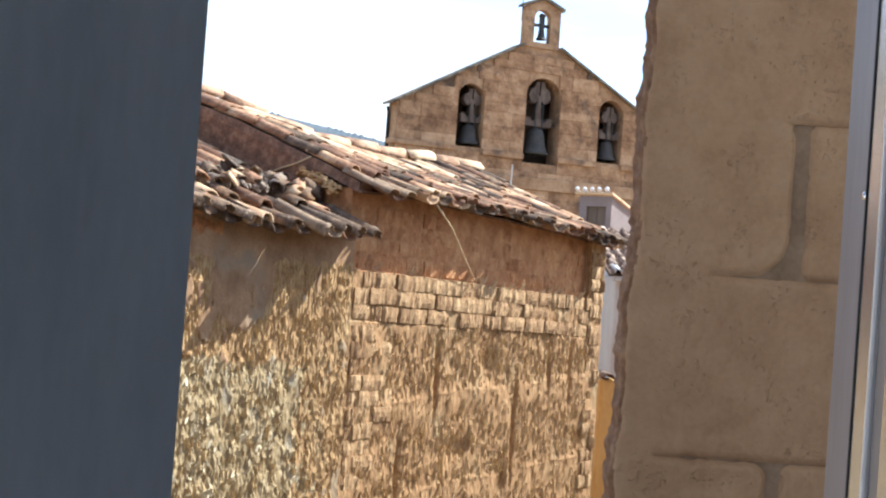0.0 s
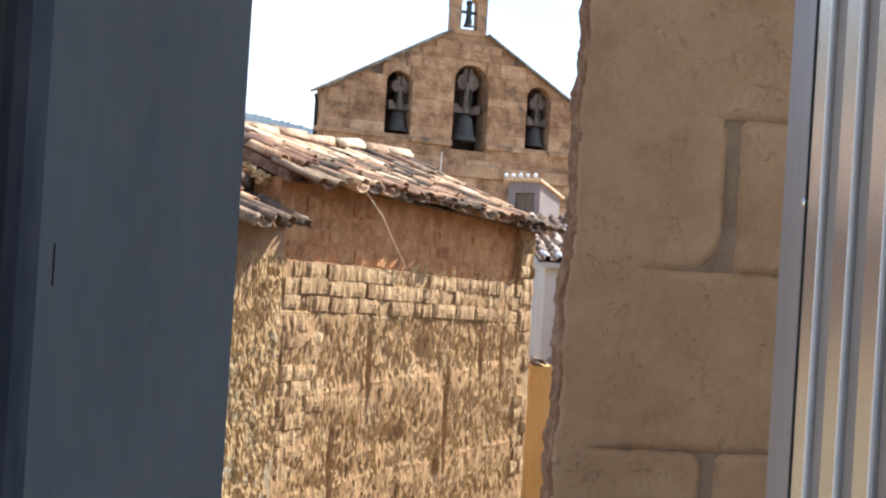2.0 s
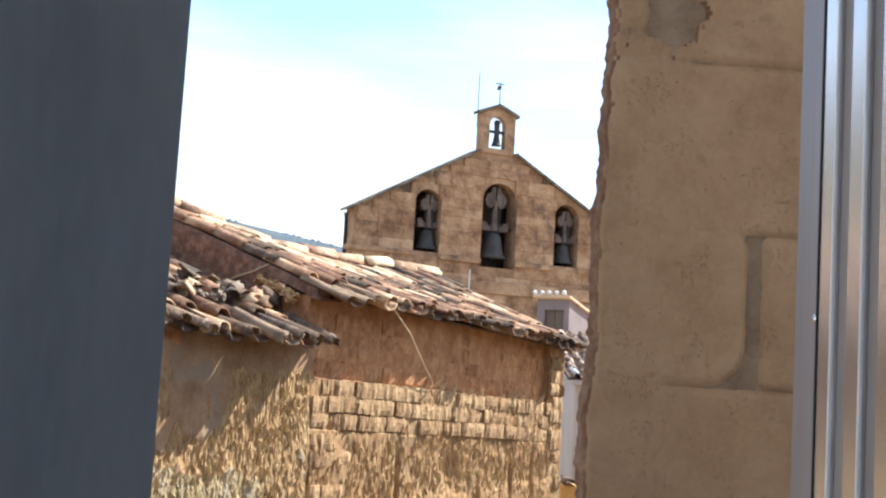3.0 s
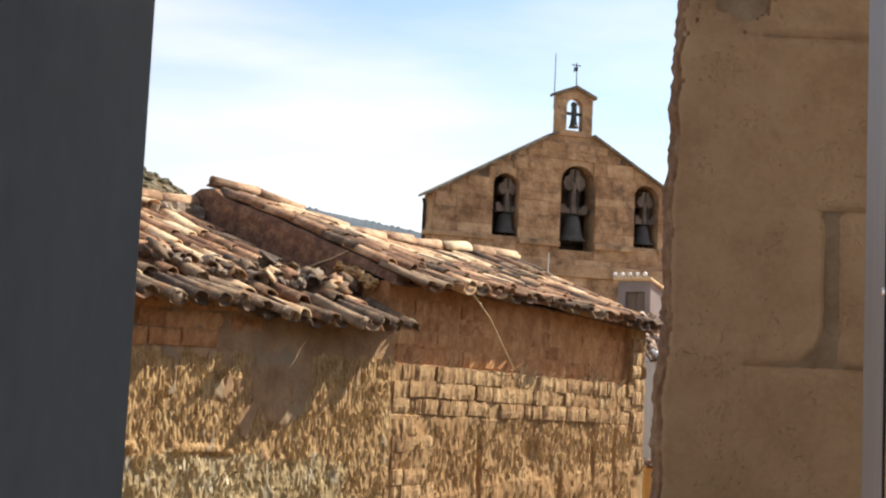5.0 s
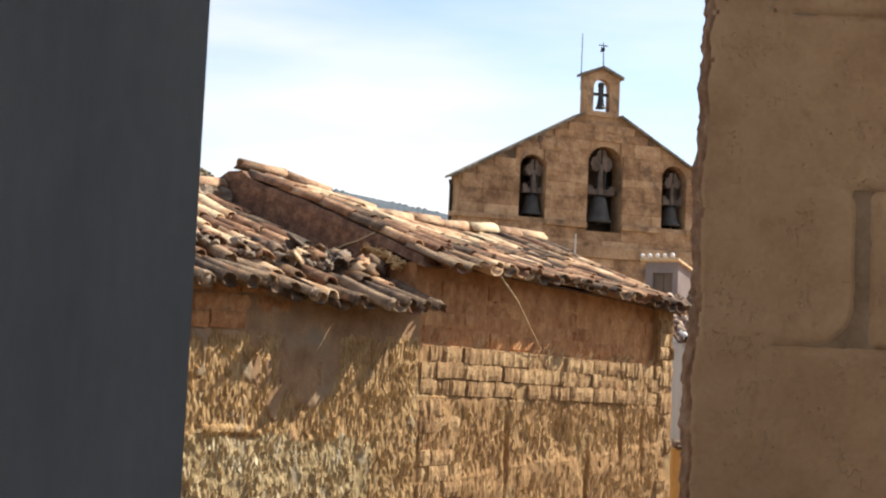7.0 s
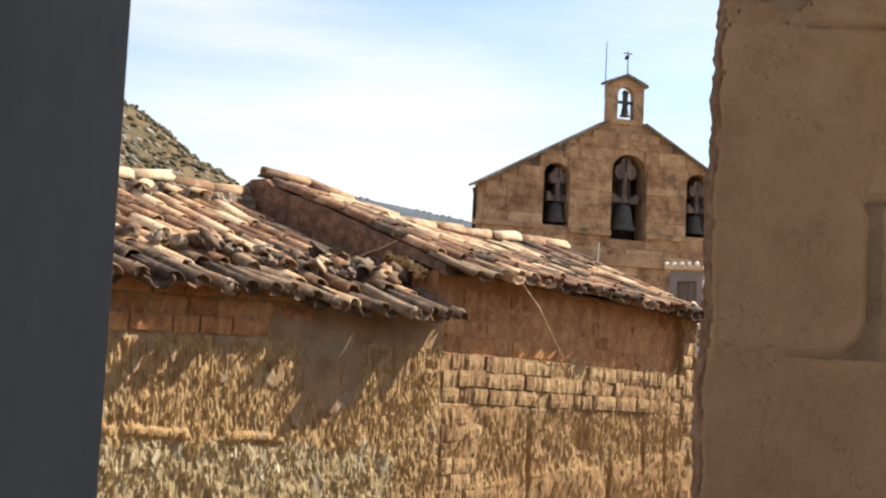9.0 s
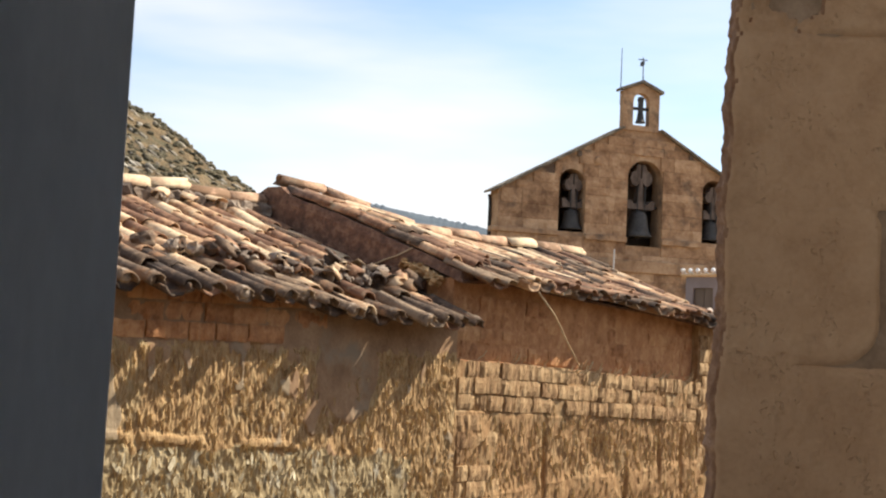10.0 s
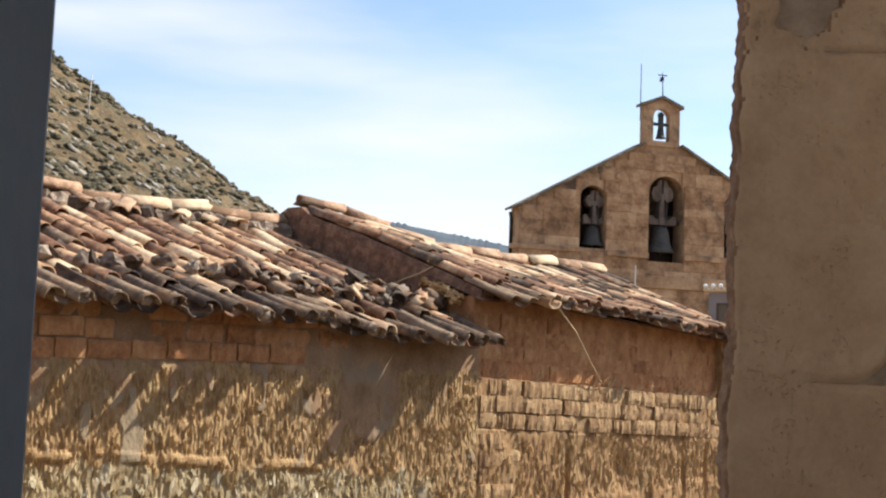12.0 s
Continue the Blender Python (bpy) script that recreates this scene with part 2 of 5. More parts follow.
# worn edge whose blue is the sky's glint, put into the colour
M_EDGE = mat("worn_glint_edge", [(0.16, 0.20, 0.30), (0.28, 0.33, 0.45), (0.40, 0.45, 0.55)], 90.0, (1, 1, 0.3), 0.5, 0.2, 600, bump_dist=0.0006)
M_PLASTER = mat("room_plaster", [(0.66, 0.66, 0.66), (0.74, 0.74, 0.73)], 2.0, rough=0.95, bump=0.1)
M_FLOOR = mat("room_floor", [(0.30, 0.24, 0.20), (0.38, 0.32, 0.27)], 3.0, rough=0.6, bump=0.1)
M_GROUND = mat("dry_ground", [(0.20, 0.15, 0.09), (0.30, 0.23, 0.14), (0.36, 0.29, 0.19)], 0.4, rough=0.95, bump=0.4, fine=6, bump_dist=0.05)
M_HILL = mat("hillside_earth", [(0.056, 0.038, 0.017), (0.108, 0.073, 0.034), (0.185, 0.127, 0.063)], 0.26, (1, 1, 1), 0.95, 1.0, 1.6,
             spot=(0.075, 0.064, 0.033), spot_scale=0.22, spot_at=0.50, bump_dist=1.2)
M_BUSH = mat("hill_scrub", [(0.042, 0.037, 0.021), (0.075, 0.064, 0.036), (0.115, 0.094, 0.055)], 0.9, rough=0.9, bump=1.0, fine=4, by_island=0.5, bump_dist=0.5)
M_ROCK = mat("hill_rock", [(0.13, 0.112, 0.085), (0.20, 0.175, 0.135), (0.30, 0.27, 0.22)], 0.5, rough=0.95, bump=0.7, fine=3, by_island=0.4, bump_dist=0.3)
# distance haze is mixed into the woods' blue tone
M_FAR = mat("hazy_woods", [(0.034, 0.048, 0.062), (0.055, 0.073, 0.088), (0.08, 0.10, 0.115)], 0.02, rough=0.95, bump=0.4, fine=0.2, bump_dist=3)
M_POLE = mat("pole_concrete", [(0.42, 0.40, 0.36), (0.52, 0.50, 0.46)], 2.0)
M_CANE = mat("dry_cane", [(0.42, 0.30, 0.16), (0.55, 0.42, 0.26)], 12.0, rough=0.7, bump=0.1)
M_ORANGE = mat("broken_brick", [(0.26, 0.13, 0.05), (0.38, 0.215, 0.085), (0.48, 0.31, 0.15)], 18.0, bump=0.8, by_object=0.6)
M_STONE = mat("roof_stone", [(0.065, 0.046, 0.034), (0.145, 0.106, 0.078), (0.29, 0.23, 0.17)], 16.0, bump=0.8, by_object=0.7)

# ================= mesh helpers =================


def obj(name, bm, material, parent=None, label=""):
    me = bpy.data.meshes.new(name)
    bm.to_mesh(me)
    bm.free()
    me.materials.append(material)
    return place(name, me, parent, label)


def place(name, me, parent=None, label="", m=None):
    ob = new(name, me)
    ob.parent = parent
    if m is not None:
        ob.matrix_basis = m
    if label:
        ob["label"] = label
    return ob


def part(name, bm, material, parent, label=""):
    return obj(name, bm, material, parent, label)


def thing(name, m, label, category, group="", kind=""):
    ob = new(name)
    ob.matrix_basis = m
    return tagged(ob, label, category, group, kind)


def smooth(ob):
    for p in ob.data.polygons:
        p.use_smooth = True
    return ob


def box(x0, x1, y0, y1, z0, z1, bevel=0.0, seg=2):
    bm = bmesh.new()
    bmesh.ops.create_cube(bm, size=1.0)
    for v in bm.verts:
        v.co = Vector((x0 + (v.co.x + 0.5) * (x1 - x0), y0 + (v.co.y + 0.5) * (y1 - y0), z0 + (v.co.z + 0.5) * (z1 - z0)))
    if bevel:
        bmesh.ops.bevel(bm, geom=bm.edges[:], offset=bevel, segments=seg, profile=0.5, affect="EDGES")
    return bm


def prism(points, y0, y1):
    """A closed outline in x, z pushed from y0 to y1."""
    bm = bmesh.new()
    a = [bm.verts.new((x, y0, z)) for x, z in points]
    b = [bm.verts.new((x, y1, z)) for x, z in points]
    bm.faces.new(a)
    bm.faces.new(b[::-1])
    for i in range(len(a)):
        j = (i + 1) % len(a)
        bm.faces.new((a[j], a[i], b[i], b[j]))
    bmesh.ops.recalc_face_normals(bm, faces=bm.faces[:])
    return bm


def holed_wall(outline, holes, y0, y1):
    """A wall with this outline in x, z, of thickness y0..y1, with holes right through it."""
    bm = bmesh.new()
    edges, rings = [], []
    for ring in [outline] + holes:
        vs = [bm.verts.new((x, y0, z)) for x, z in ring]
        rings.append(vs)
        edges += [bm.edges.new((vs[i], vs[(i + 1) % len(vs)])) for i in range(len(vs))]
    front = bmesh.ops.triangle_fill(bm, use_beauty=True, use_dissolve=False, edges=edges)
    faces = [g for g in front["geom"] if isinstance(g, bmesh.types.BMFace)]
    twin = {}
    for vs in rings:
        for v in vs:
            twin[v] = bm.verts.new((v.co.x, y1, v.co.z))
    for f in faces:
        bm.faces.new([twin[v] for v in reversed(f.verts)])
    for vs in rings:
        for i in range(len(vs)):
            j = (i + 1) % len(vs)
            bm.faces.new((vs[i], vs[j], twin[vs[j]], twin[vs[i]]))
    bmesh.ops.recalc_face_normals(bm, faces=bm.faces[:])
    return bm


def arch(x0, x1, z0, z_top, n=12):
    """An opening with straight jambs and a round head, as a ring of x, z."""
    r = (x1 - x0) / 2
    spring = z_top - r
    ring = [(x0, z0), (x1, z0)]
    for i in range(n + 1):
        a = math.pi * i / n
        ring.append(((x0 + x1) / 2 + r * math.cos(a), spring + r * math.sin(a)))
    return ring


def lathe(profile, n=20):
    """A closed body turned about z from rows of radius, z."""
    bm = bmesh.new()
    rings = []
    for r, z in profile:
        rings.append([bm.verts.new((r * math.cos(2 * math.pi * i / n), r * math.sin(2 * math.pi * i / n), z)) for i in range(n)])
    for a, b in zip(rings, rings[1:]):
        for i in range(n):
            j = (i + 1) % n
            bm.faces.new((a[i], a[j], b[j], b[i]))
    bm.faces.new(rings[0][::-1])
    bm.faces.new(rings[-1])
    return bm


def tube(points, r0, r1, n=6):
    """A thin round rod along the points, tapering from r0 to r1."""
    bm = bmesh.new()
    rings = []
    pts = [Vector(p) for p in points]
    for k, p in enumerate(pts):
        d = (pts[min(k + 1, len(pts) - 1)] - pts[max(k - 1, 0)]).normalized()
        u = d.orthogonal().normalized()
        w = d.cross(u)
        r = r0 + (r1 - r0) * k / (len(pts) - 1)
        rings.append([bm.verts.new(p + (u * math.cos(2 * math.pi * i / n) + w * math.sin(2 * math.pi * i / n)) * r) for i in range(n)])
    for a, b in zip(rings, rings[1:]):
        for i in range(n):
            bm.faces.new((a[i], a[(i + 1) % n], b[(i + 1) % n], b[i]))
    bm.faces.new(rings[0][::-1])
    bm.faces.new(rings[-1])
    return bm


def lump(seed, size=(1, 1, 1), rough=0.25, sub=2):
    """A worn stone: a ball of facets pushed about by noise."""
    bm = bmesh.new()
    bmesh.ops.create_icosphere(bm, subdivisions=sub, radius=0.5)
    for v in bm.verts:
        k = 1 + rough * 2 * noise.noise(v.co * 2.2 + Vector((seed * 3.1, seed, -seed)))
        v.co = Vector((v.co.x * size[0], v.co.y * size[1], v.co.z * size[2])) * k
    return bm


def nz(x, y, z=0.0):
    return noise.noise(Vector((x, y, z)))


def tile_mesh(name, material, seed, length=0.50, r0=0.066, r1=0.058, thick=0.011, chip=0.014):
    """A barrel tile: half a tapering tube, y from its low end (0) to its high end, arched upwards."""
    rng = random.Random(seed)
    n = 8
    bm = bmesh.new()
    rows = []
    sag = rng.uniform(-0.006, 0.006)
    for y, r in ((0.0, r0), (length * 0.5, (r0 + r1) / 2 + sag), (length, r1)):
        out, inn = [], []
        for i in range(n + 1):
            a = math.pi * i / n
            dy = rng.uniform(-chip, chip) if y in (0.0, length) else 0
            flat = 0.95
            out.append(bm.verts.new((r * math.cos(a), y + dy, r * flat * math.sin(a))))
            inn.append(bm.verts.new(((r - thick) * math.cos(a), y + dy, (r - thick) * flat * math.sin(a))))
        rows.append((out, inn))
    for (o0, i0), (o1, i1) in zip(rows, rows[1:]):
        for i in range(n):
            bm.faces.new((o0[i], o1[i], o1[i + 1], o0[i + 1]))
            bm.faces.new((i0[i + 1], i1[i + 1], i1[i], i0[i]))
        bm.faces.new((o0[0], i0[0], i1[0], o1[0]))
        bm.faces.new((o1[n], i1[n], i0[n], o0[n]))
    for k, (o, i_) in enumerate((rows[0], rows[-1])):
        for i in range(n):
            q = (o[i], o[i + 1], i_[i + 1], i_[i])
            bm.faces.new(q if k == 0 else q[::-1])
    me = bpy.data.meshes.new(name)
    bm.to_mesh(me)
    bm.free()
    me.materials.append(material)
    for p in me.polygons:
        p.use_smooth = True
    return me


def brick_mesh(name, material, seed):
    """A worn mud brick, 1 x 1 in x, z: a streaked face at y = -0.5 with rubbed, rounded edges; scaled where it is laid."""
    rng = random.Random(seed)
    j = lambda a: rng.uniform(-a, a)
    bm = bmesh.new()
    nx, nk = 7, 3
    groove = [rng.uniform(-0.06, 0.09) for _ in range(nx + 1)]
    g = []
    for k in range(nk + 1):
        for i in range(nx + 1):
            x, z = -0.485 + 0.97 * i / nx + j(0.015), -0.47 + 0.94 * k / nk + j(0.03)
            rim = (0.07 if i in (0, nx) else 0) + (0.06 if k in (0, nk) else 0)
            g.append(bm.verts.new((x, -0.5 + rim * 0.8 + groove[i] * 0.9 + j(0.05), z)))
    row = nx + 1
    for k in range(nk):
        for i in range(nx):
            a = k * row + i
            bm.faces.new((g[a], g[a + 1], g[a + row + 1], g[a + row]))
    edge = list(range(row)) + [k * row + nx for k in range(1, nk + 1)] + [nk * row + i for i in range(nx - 1, -1, -1)] + [k * row for k in range(nk - 1, 0, -1)]
    back = [bm.verts.new((g[v].co.x * 1.02, 0.5, g[v].co.z * 1.03)) for v in edge]
    for n in range(len(edge)):
        m = (n + 1) % len(edge)
        bm.faces.new((g[edge[m]], g[edge[n]], back[n], back[m]))
    me = bpy.data.meshes.new(name)
    bm.to_mesh(me)
    bm.free()
    me.materials.append(material)
    return me


def stone_mesh(name, material, seed):
    """A dressed stone, 1 x 1 in x, z, its face at y = -0.5 with narrow worn arrises."""
    rng = random.Random(seed)
    j = lambda a: rng.uniform(-a, a)
    bm = bmesh.new()
    back = [bm.verts.new(p) for p in ((-0.5, 0.5, -0.5), (0.5, 0.5, -0.5), (0.5, 0.5, 0.5), (-0.5, 0.5, 0.5))]
    mid = [bm.verts.new((x * (0.498 + j(0.004)), -0.44 + j(0.03), z * (0.497 + j(0.003)))) for x, z in ((-1, -1), (1, -1), (1, 1), (-1, 1))]
    face = [bm.verts.new((x * (0.492 + j(0.006)), -0.5 + j(0.05), z * (0.488 + j(0.009)))) for x, z in ((-1, -1), (1, -1), (1, 1), (-1, 1))]
    heart = bm.verts.new((j(0.2), -0.5 + j(0.15), j(0.2)))
    for i in range(4):
        k = (i + 1) % 4
        bm.faces.new((back[i], back[k], mid[k], mid[i]))
        bm.faces.new((mid[i], mid[k], face[k], face[i]))
        bm.faces.new((face[i], face[k], heart))
    bm.faces.new(back[::-1])
    bmesh.ops.recalc_face_normals(bm, faces=bm.faces[:])
    me = bpy.data.meshes.new(name)
    bm.to_mesh(me)
    bm.free()
    me.materials.append(material)
    return me


def relief(x0, x1, z0, z1, dx, dz, depth, back=0.5, top=None):
    """A wall whose face (towards -y) is worn into relief: depth(x, z) is how far the face stands out. top(x): height of its crown."""
    nx, nzc = max(2, round((x1 - x0) / dx)), max(2, round((z1 - z0) / dz))
    verts, faces = [], []
    for k in range(nzc + 1):
        for i in range(nx + 1):
            x = x0 + (x1 - x0) * i / nx
            zt = top(x) if top else z1
            z = z0 + (zt - z0) * k / nzc
            verts.append((x, -depth(x, z), z))
    row = nx + 1
    for k in range(nzc):
        for i in range(nx):
            a = k * row + i
            faces.append((a, a + 1, a + row + 1, a + row))
    base = len(verts)
    edge = [i for i in range(row)] + [k * row + nx for k in range(1, nzc + 1)] + [nzc * row + i for i in range(nx - 1, -1, -1)] + [k * row for k in range(nzc - 1, 0, -1)]
    for v in edge:
        verts.append((verts[v][0], back, verts[v][2]))
    m = len(edge)
    for i in range(m):
        j = (i + 1) % m
        faces.append((edge[j], edge[i], base + i, base + j))
    faces.append(tuple(base + i for i in range(m)))
    return verts, faces


def mesh_from(name, verts, faces, material):
    me = bpy.data.meshes.new(name)
    me.from_pydata(verts, [], faces)
    me.materials.append(material)
    me.update()
    return me

# ================= ground, hills =================
bm = bmesh.new()
bmesh.ops.create_circle(bm, cap_ends=True, segments=64, radius=4500)
tagged(obj("ground", bm, M_GROUND), "dry bare village ground reaching to the horizon", "ground", kind="structure")


def hill_rise(q):
    """Height over distance of the near hill's crest, by the way it is seen from the window."""
    return max(0.0, 0.125 + (-0.209 - q) * 0.66)


def hill_point(q, y):
    g = min(1.0, max(0.0, (y - 95.0) / 165.0))
    g = g ** 0.8
    if y > 262:
        g = 1.0 - (y - 262) * 0.004
    x = q * y
    z = 5 + y * hill_rise(q) * g
    z += (1.6 * nz(x * 0.05, y * 0.05) + 0.9 * nz(x * 0.16, y * 0.16, 4) + 0.8 * abs(nz(x * 0.3 + y * 0.1, y * 0.12, 9))) * min(1.0, g * 3)
    return Vector((x, y, z if g > 0 else -1))


verts, faces = [], []
NQ, NY = 220, 110
for k in range(NY + 1):
    for i in range(NQ + 1):
        verts.append(hill_point(-0.75 + 0.74 * i / NQ, 90 + 200 * k / NY))
for k in range(NY):
    for i in range(NQ):
        a = k * (NQ + 1) + i
        faces.append((a, a + 1, a + NQ + 2, a + NQ + 1))
hill = place("backdrop_hill", mesh_from("backdrop_hill", verts, faces, M_HILL))
smooth(hill)
tagged(hill, "steep dry rocky hillside dotted with dark scrub", "hill", kind="structure")


def scatter_lumps(name, material, count, lo, hi, squash, seed, label, category, on_crest=0.0):
    """Many faceted clumps on the hillside, in one mesh."""
    rng = random.Random(seed)
    bm = bmesh.new()
    bmesh.ops.create_icosphere(bm, subdivisions=2, radius=0.5)
    tv = [v.co.copy() for v in bm.verts]
    bm.verts.index_update()
    tf = [[v.index for v in f.verts] for f in bm.faces]
    bm.free()
    vs, fs = [], []
    for n in range(count):
        q = rng.uniform(-0.55, -0.14)
        y = 261 + rng.uniform(-6, 2) if rng.random() < on_crest else rng.uniform(130, 262)
        c = hill_point(q, y)
        for blob in range(2 if squash > 0.6 else 1):
            size = rng.uniform(lo, hi) * (1.0 if blob == 0 else 0.7)
            off = Vector((rng.uniform(-0.5, 0.5), rng.uniform(-0.5, 0.5), 0.12)) * size * (1.0 if blob else 0.0)
            base = len(vs)
            turn = rng.uniform(0, 6.28)
            slab = 1.0 if squash > 0.6 else rng.uniform(1.0, 1.5)
            fall = -0.62
            for v in tv:
                kk = 1 + 0.75 * noise.noise(v * 4.5 + Vector((n, blob, -n)))
                w = Vector((v.x * math.cos(turn) - v.y * math.sin(turn), v.x * math.sin(turn) + v.y * math.cos(turn), v.z * squash))
                if slab > 1.0:
                    w = Vector((v.x * slab, v.y, v.z * squash))
                    w = Vector((w.x * math.cos(fall) - w.z * math.sin(fall), w.y, w.x * math.sin(fall) + w.z * math.cos(fall)))
                vs.append(c + off + w * size * kk)
            fs += [[base + i for i in f] for f in tf]
    ob = smooth(place(name, mesh_from(name, vs, fs, material)))
    return tagged(ob, label, category, kind="stuff")


scatter_lumps("hill_scrub", M_BUSH, 1900, 0.4, 2.3, 0.7, 3, "dark green scrub bushes spread over the dry hillside", "bushes", 0.16)
scatter_lumps("hill_rocks", M_ROCK, 1250, 0.4, 2.0, 0.5, 5, "pale weathered rocks on the dry hillside", "rocks")

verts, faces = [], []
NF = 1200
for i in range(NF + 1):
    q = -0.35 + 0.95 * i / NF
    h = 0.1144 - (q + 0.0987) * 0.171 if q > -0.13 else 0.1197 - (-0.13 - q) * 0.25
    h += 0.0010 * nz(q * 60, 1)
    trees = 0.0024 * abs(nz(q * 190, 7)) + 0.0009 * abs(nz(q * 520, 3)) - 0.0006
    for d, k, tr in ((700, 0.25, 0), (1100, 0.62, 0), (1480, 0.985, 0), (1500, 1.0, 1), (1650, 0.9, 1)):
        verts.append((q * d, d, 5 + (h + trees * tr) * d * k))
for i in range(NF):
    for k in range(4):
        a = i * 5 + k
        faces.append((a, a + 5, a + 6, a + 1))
tagged(smooth(place("backdrop_ridge", mesh_from("backdrop_ridge", verts, faces, M_FAR))), "distant wooded mountain ridge, dark blue-green from painted haze", "mountain", kind="structure")

pole_at = hill_point(-0.3602, 234.0)
pole = thing("utility_pole", Matrix.Translation(pole_at), "pale concrete utility pole standing on the hillside", "pole")
smooth(part("shaft", tube([(0, 0, -0.5), (0.1, 0, 4.3), (0.25, 0, 8.9)], 0.17, 0.10, 8), M_POLE, pole))
part("crossarm", box(-0.45, 0.95, -0.06, 0.06, 7.5, 7.62, 0.01), M_POLE, pole)

# ================= adobe houses =================
BETA = radians(48)
E_DIR = Vector((math.cos(BETA), math.sin(BETA), 0))
B_DIR = Vector((-math.sin(BETA), math.cos(BETA), 0))
M_HOUSE = Matrix(((E_DIR.x, B_DIR.x, 0, -0.09), (E_DIR.y, B_DIR.y, 0, 8.9), (0, 0, 1, 0), (0, 0, 0, 1)))

house_r = thing("adobe_house", M_HOUSE, "tall mud-brick house with straw plaster and old barrel-tiled roof", "house")
house_l = thing("adobe_house", M_HOUSE, "lower mud-brick house with eroded straw plaster and sagging tiled roof", "house")


def right_top(s):
    return 5.50 - 0.055 * max(0, s) - (0.06 * max(0, s - 2.9))


def left_top(s):
    return 5.245 - 0.055 * step01(s, -2.2, -0.3)


def step01(x, a, b):
    t = min(1.0, max(0.0, (x - a) / (b - a)))
    return t * t * (3 - 2 * t)


def ledge(z, at, width=0.03):
    return 1.0 / (1.0 + math.exp(min(60, max(-60, (z - at) / width * 4))))


def ledge_top(s):
    """Height of the brick ledge on the taller house; the wall above it is set back."""
    return 4.905 - 0.042 * s


GOUGES = [(0.95, 4.12, 0.022, 0.26, 0.07), (1.62, 4.22, 0.10, 0.14, 0.045), (2.05, 3.62, 0.02, 0.32, 0.07), (1.28, 3.5, 0.14, 0.10, 0.045),
          (2.55, 4.15, 0.02, 0.22, 0.05), (0.55, 3.35, 0.02, 0.25, 0.05), (1.95, 3.20, 0.04, 0.10, 0.06), (2.9, 4.1, 0.02, 0.25, 0.04)]


def panel_k(s, z):
    """1 where rain has streaked the plaster, 0 on the smooth mud bands between the lifts."""
    zb = z - 0.05 * nz(s * 1.2, 2) - 0.05 * (s - 1.5)
    k = 0.0
    for lo, hi in ((3.99, 4.49), (3.24, 3.80), (2.5, 3.06)):
        k = max(k, step01(zb, lo - 0.03, lo + 0.05) * (1 - step01(zb, hi - 0.05, hi + 0.05)))
    return k * step01(s + 0.12 * nz(z * 3, 5), 0.22, 0.36) * (1 - step01(s, 3.12, 3.22))


def right_depth(s, z):
    streak = 0.45 - abs(nz(s * 38, z * 8)) * 1.8
    fine = nz(s * 58, z * 9, 3)
    chips = max(0.0, nz(s * 70, z * 12, 5))
    d = 0.014 * nz(s * 5, z * 4.0, 8) + 0.004 * nz(s * 34, z * 17, 15)
    k = panel_k(s, z)
    d += k * (0.005 * streak + 0.0035 * fine + 0.0055 * chips - 0.010) + (1 - k) * (0.004 * nz(s * 15, z * 6, 2) + 0.003 * chips + 0.0015 * fine)
    zb = z - 0.05 * nz(s * 1.2, 2) - 0.05 * (s - 1.5) + 0.012 * nz(s * 9, 4)
    for at in (3.97, 3.24):
        d += 0.006 * math.exp(-((zb - at + 0.015 * nz(s * 23, at)) / 0.016) ** 2) * step01(nz(s * 5, at), -0.1, 0.25)
    top = ledge_top(s)
    if z > top - 0.375:
        d = 0.3 * d - (0.010 if z < top - 0.004 or s > 3.12 else 0.072)
    for gs, gz, rs, rz, dep in GOUGES:
        q = ((s - gs) / rs) ** 2 + ((z - gz) / rz) ** 2
        if q < 4:
            d -= dep * math.exp(-q)
    return d


def ledge_z(s):
    return 4.30 + 0.062 * (-s - 1.42) + 0.02 * nz(s * 3.1, 2.7)


def grey_line(s):
    """Height below which the coating of the lower house turns grey and loose."""
    return ledge_z(s) - 0.02 + 0.05 * nz(s * 6, 1.4)


def smooth_k(s, z):
    """1 where a trowelled skin of grey mud is left on the lower house, 0 where its straw lies open."""
    zz = z - 4.75
    k = step01(nz(s * 5.6, zz * 2.2, 7.7) + 0.45 * nz(s * 17, zz * 9, 3.3), 0.36, 0.46)
    k = max(k, step01(z + 0.10 * nz(s * 7, 9.1) + 0.04 * nz(s * 25, z * 20, 1), 4.90, 4.98))
    q = ((s + 1.15) / 0.28) ** 2 + ((z - 4.85) / 0.40) ** 2
    return max(k, 1 - step01(q + 0.35 * nz(s * 8, z * 8, 5), 0.75, 1.1))


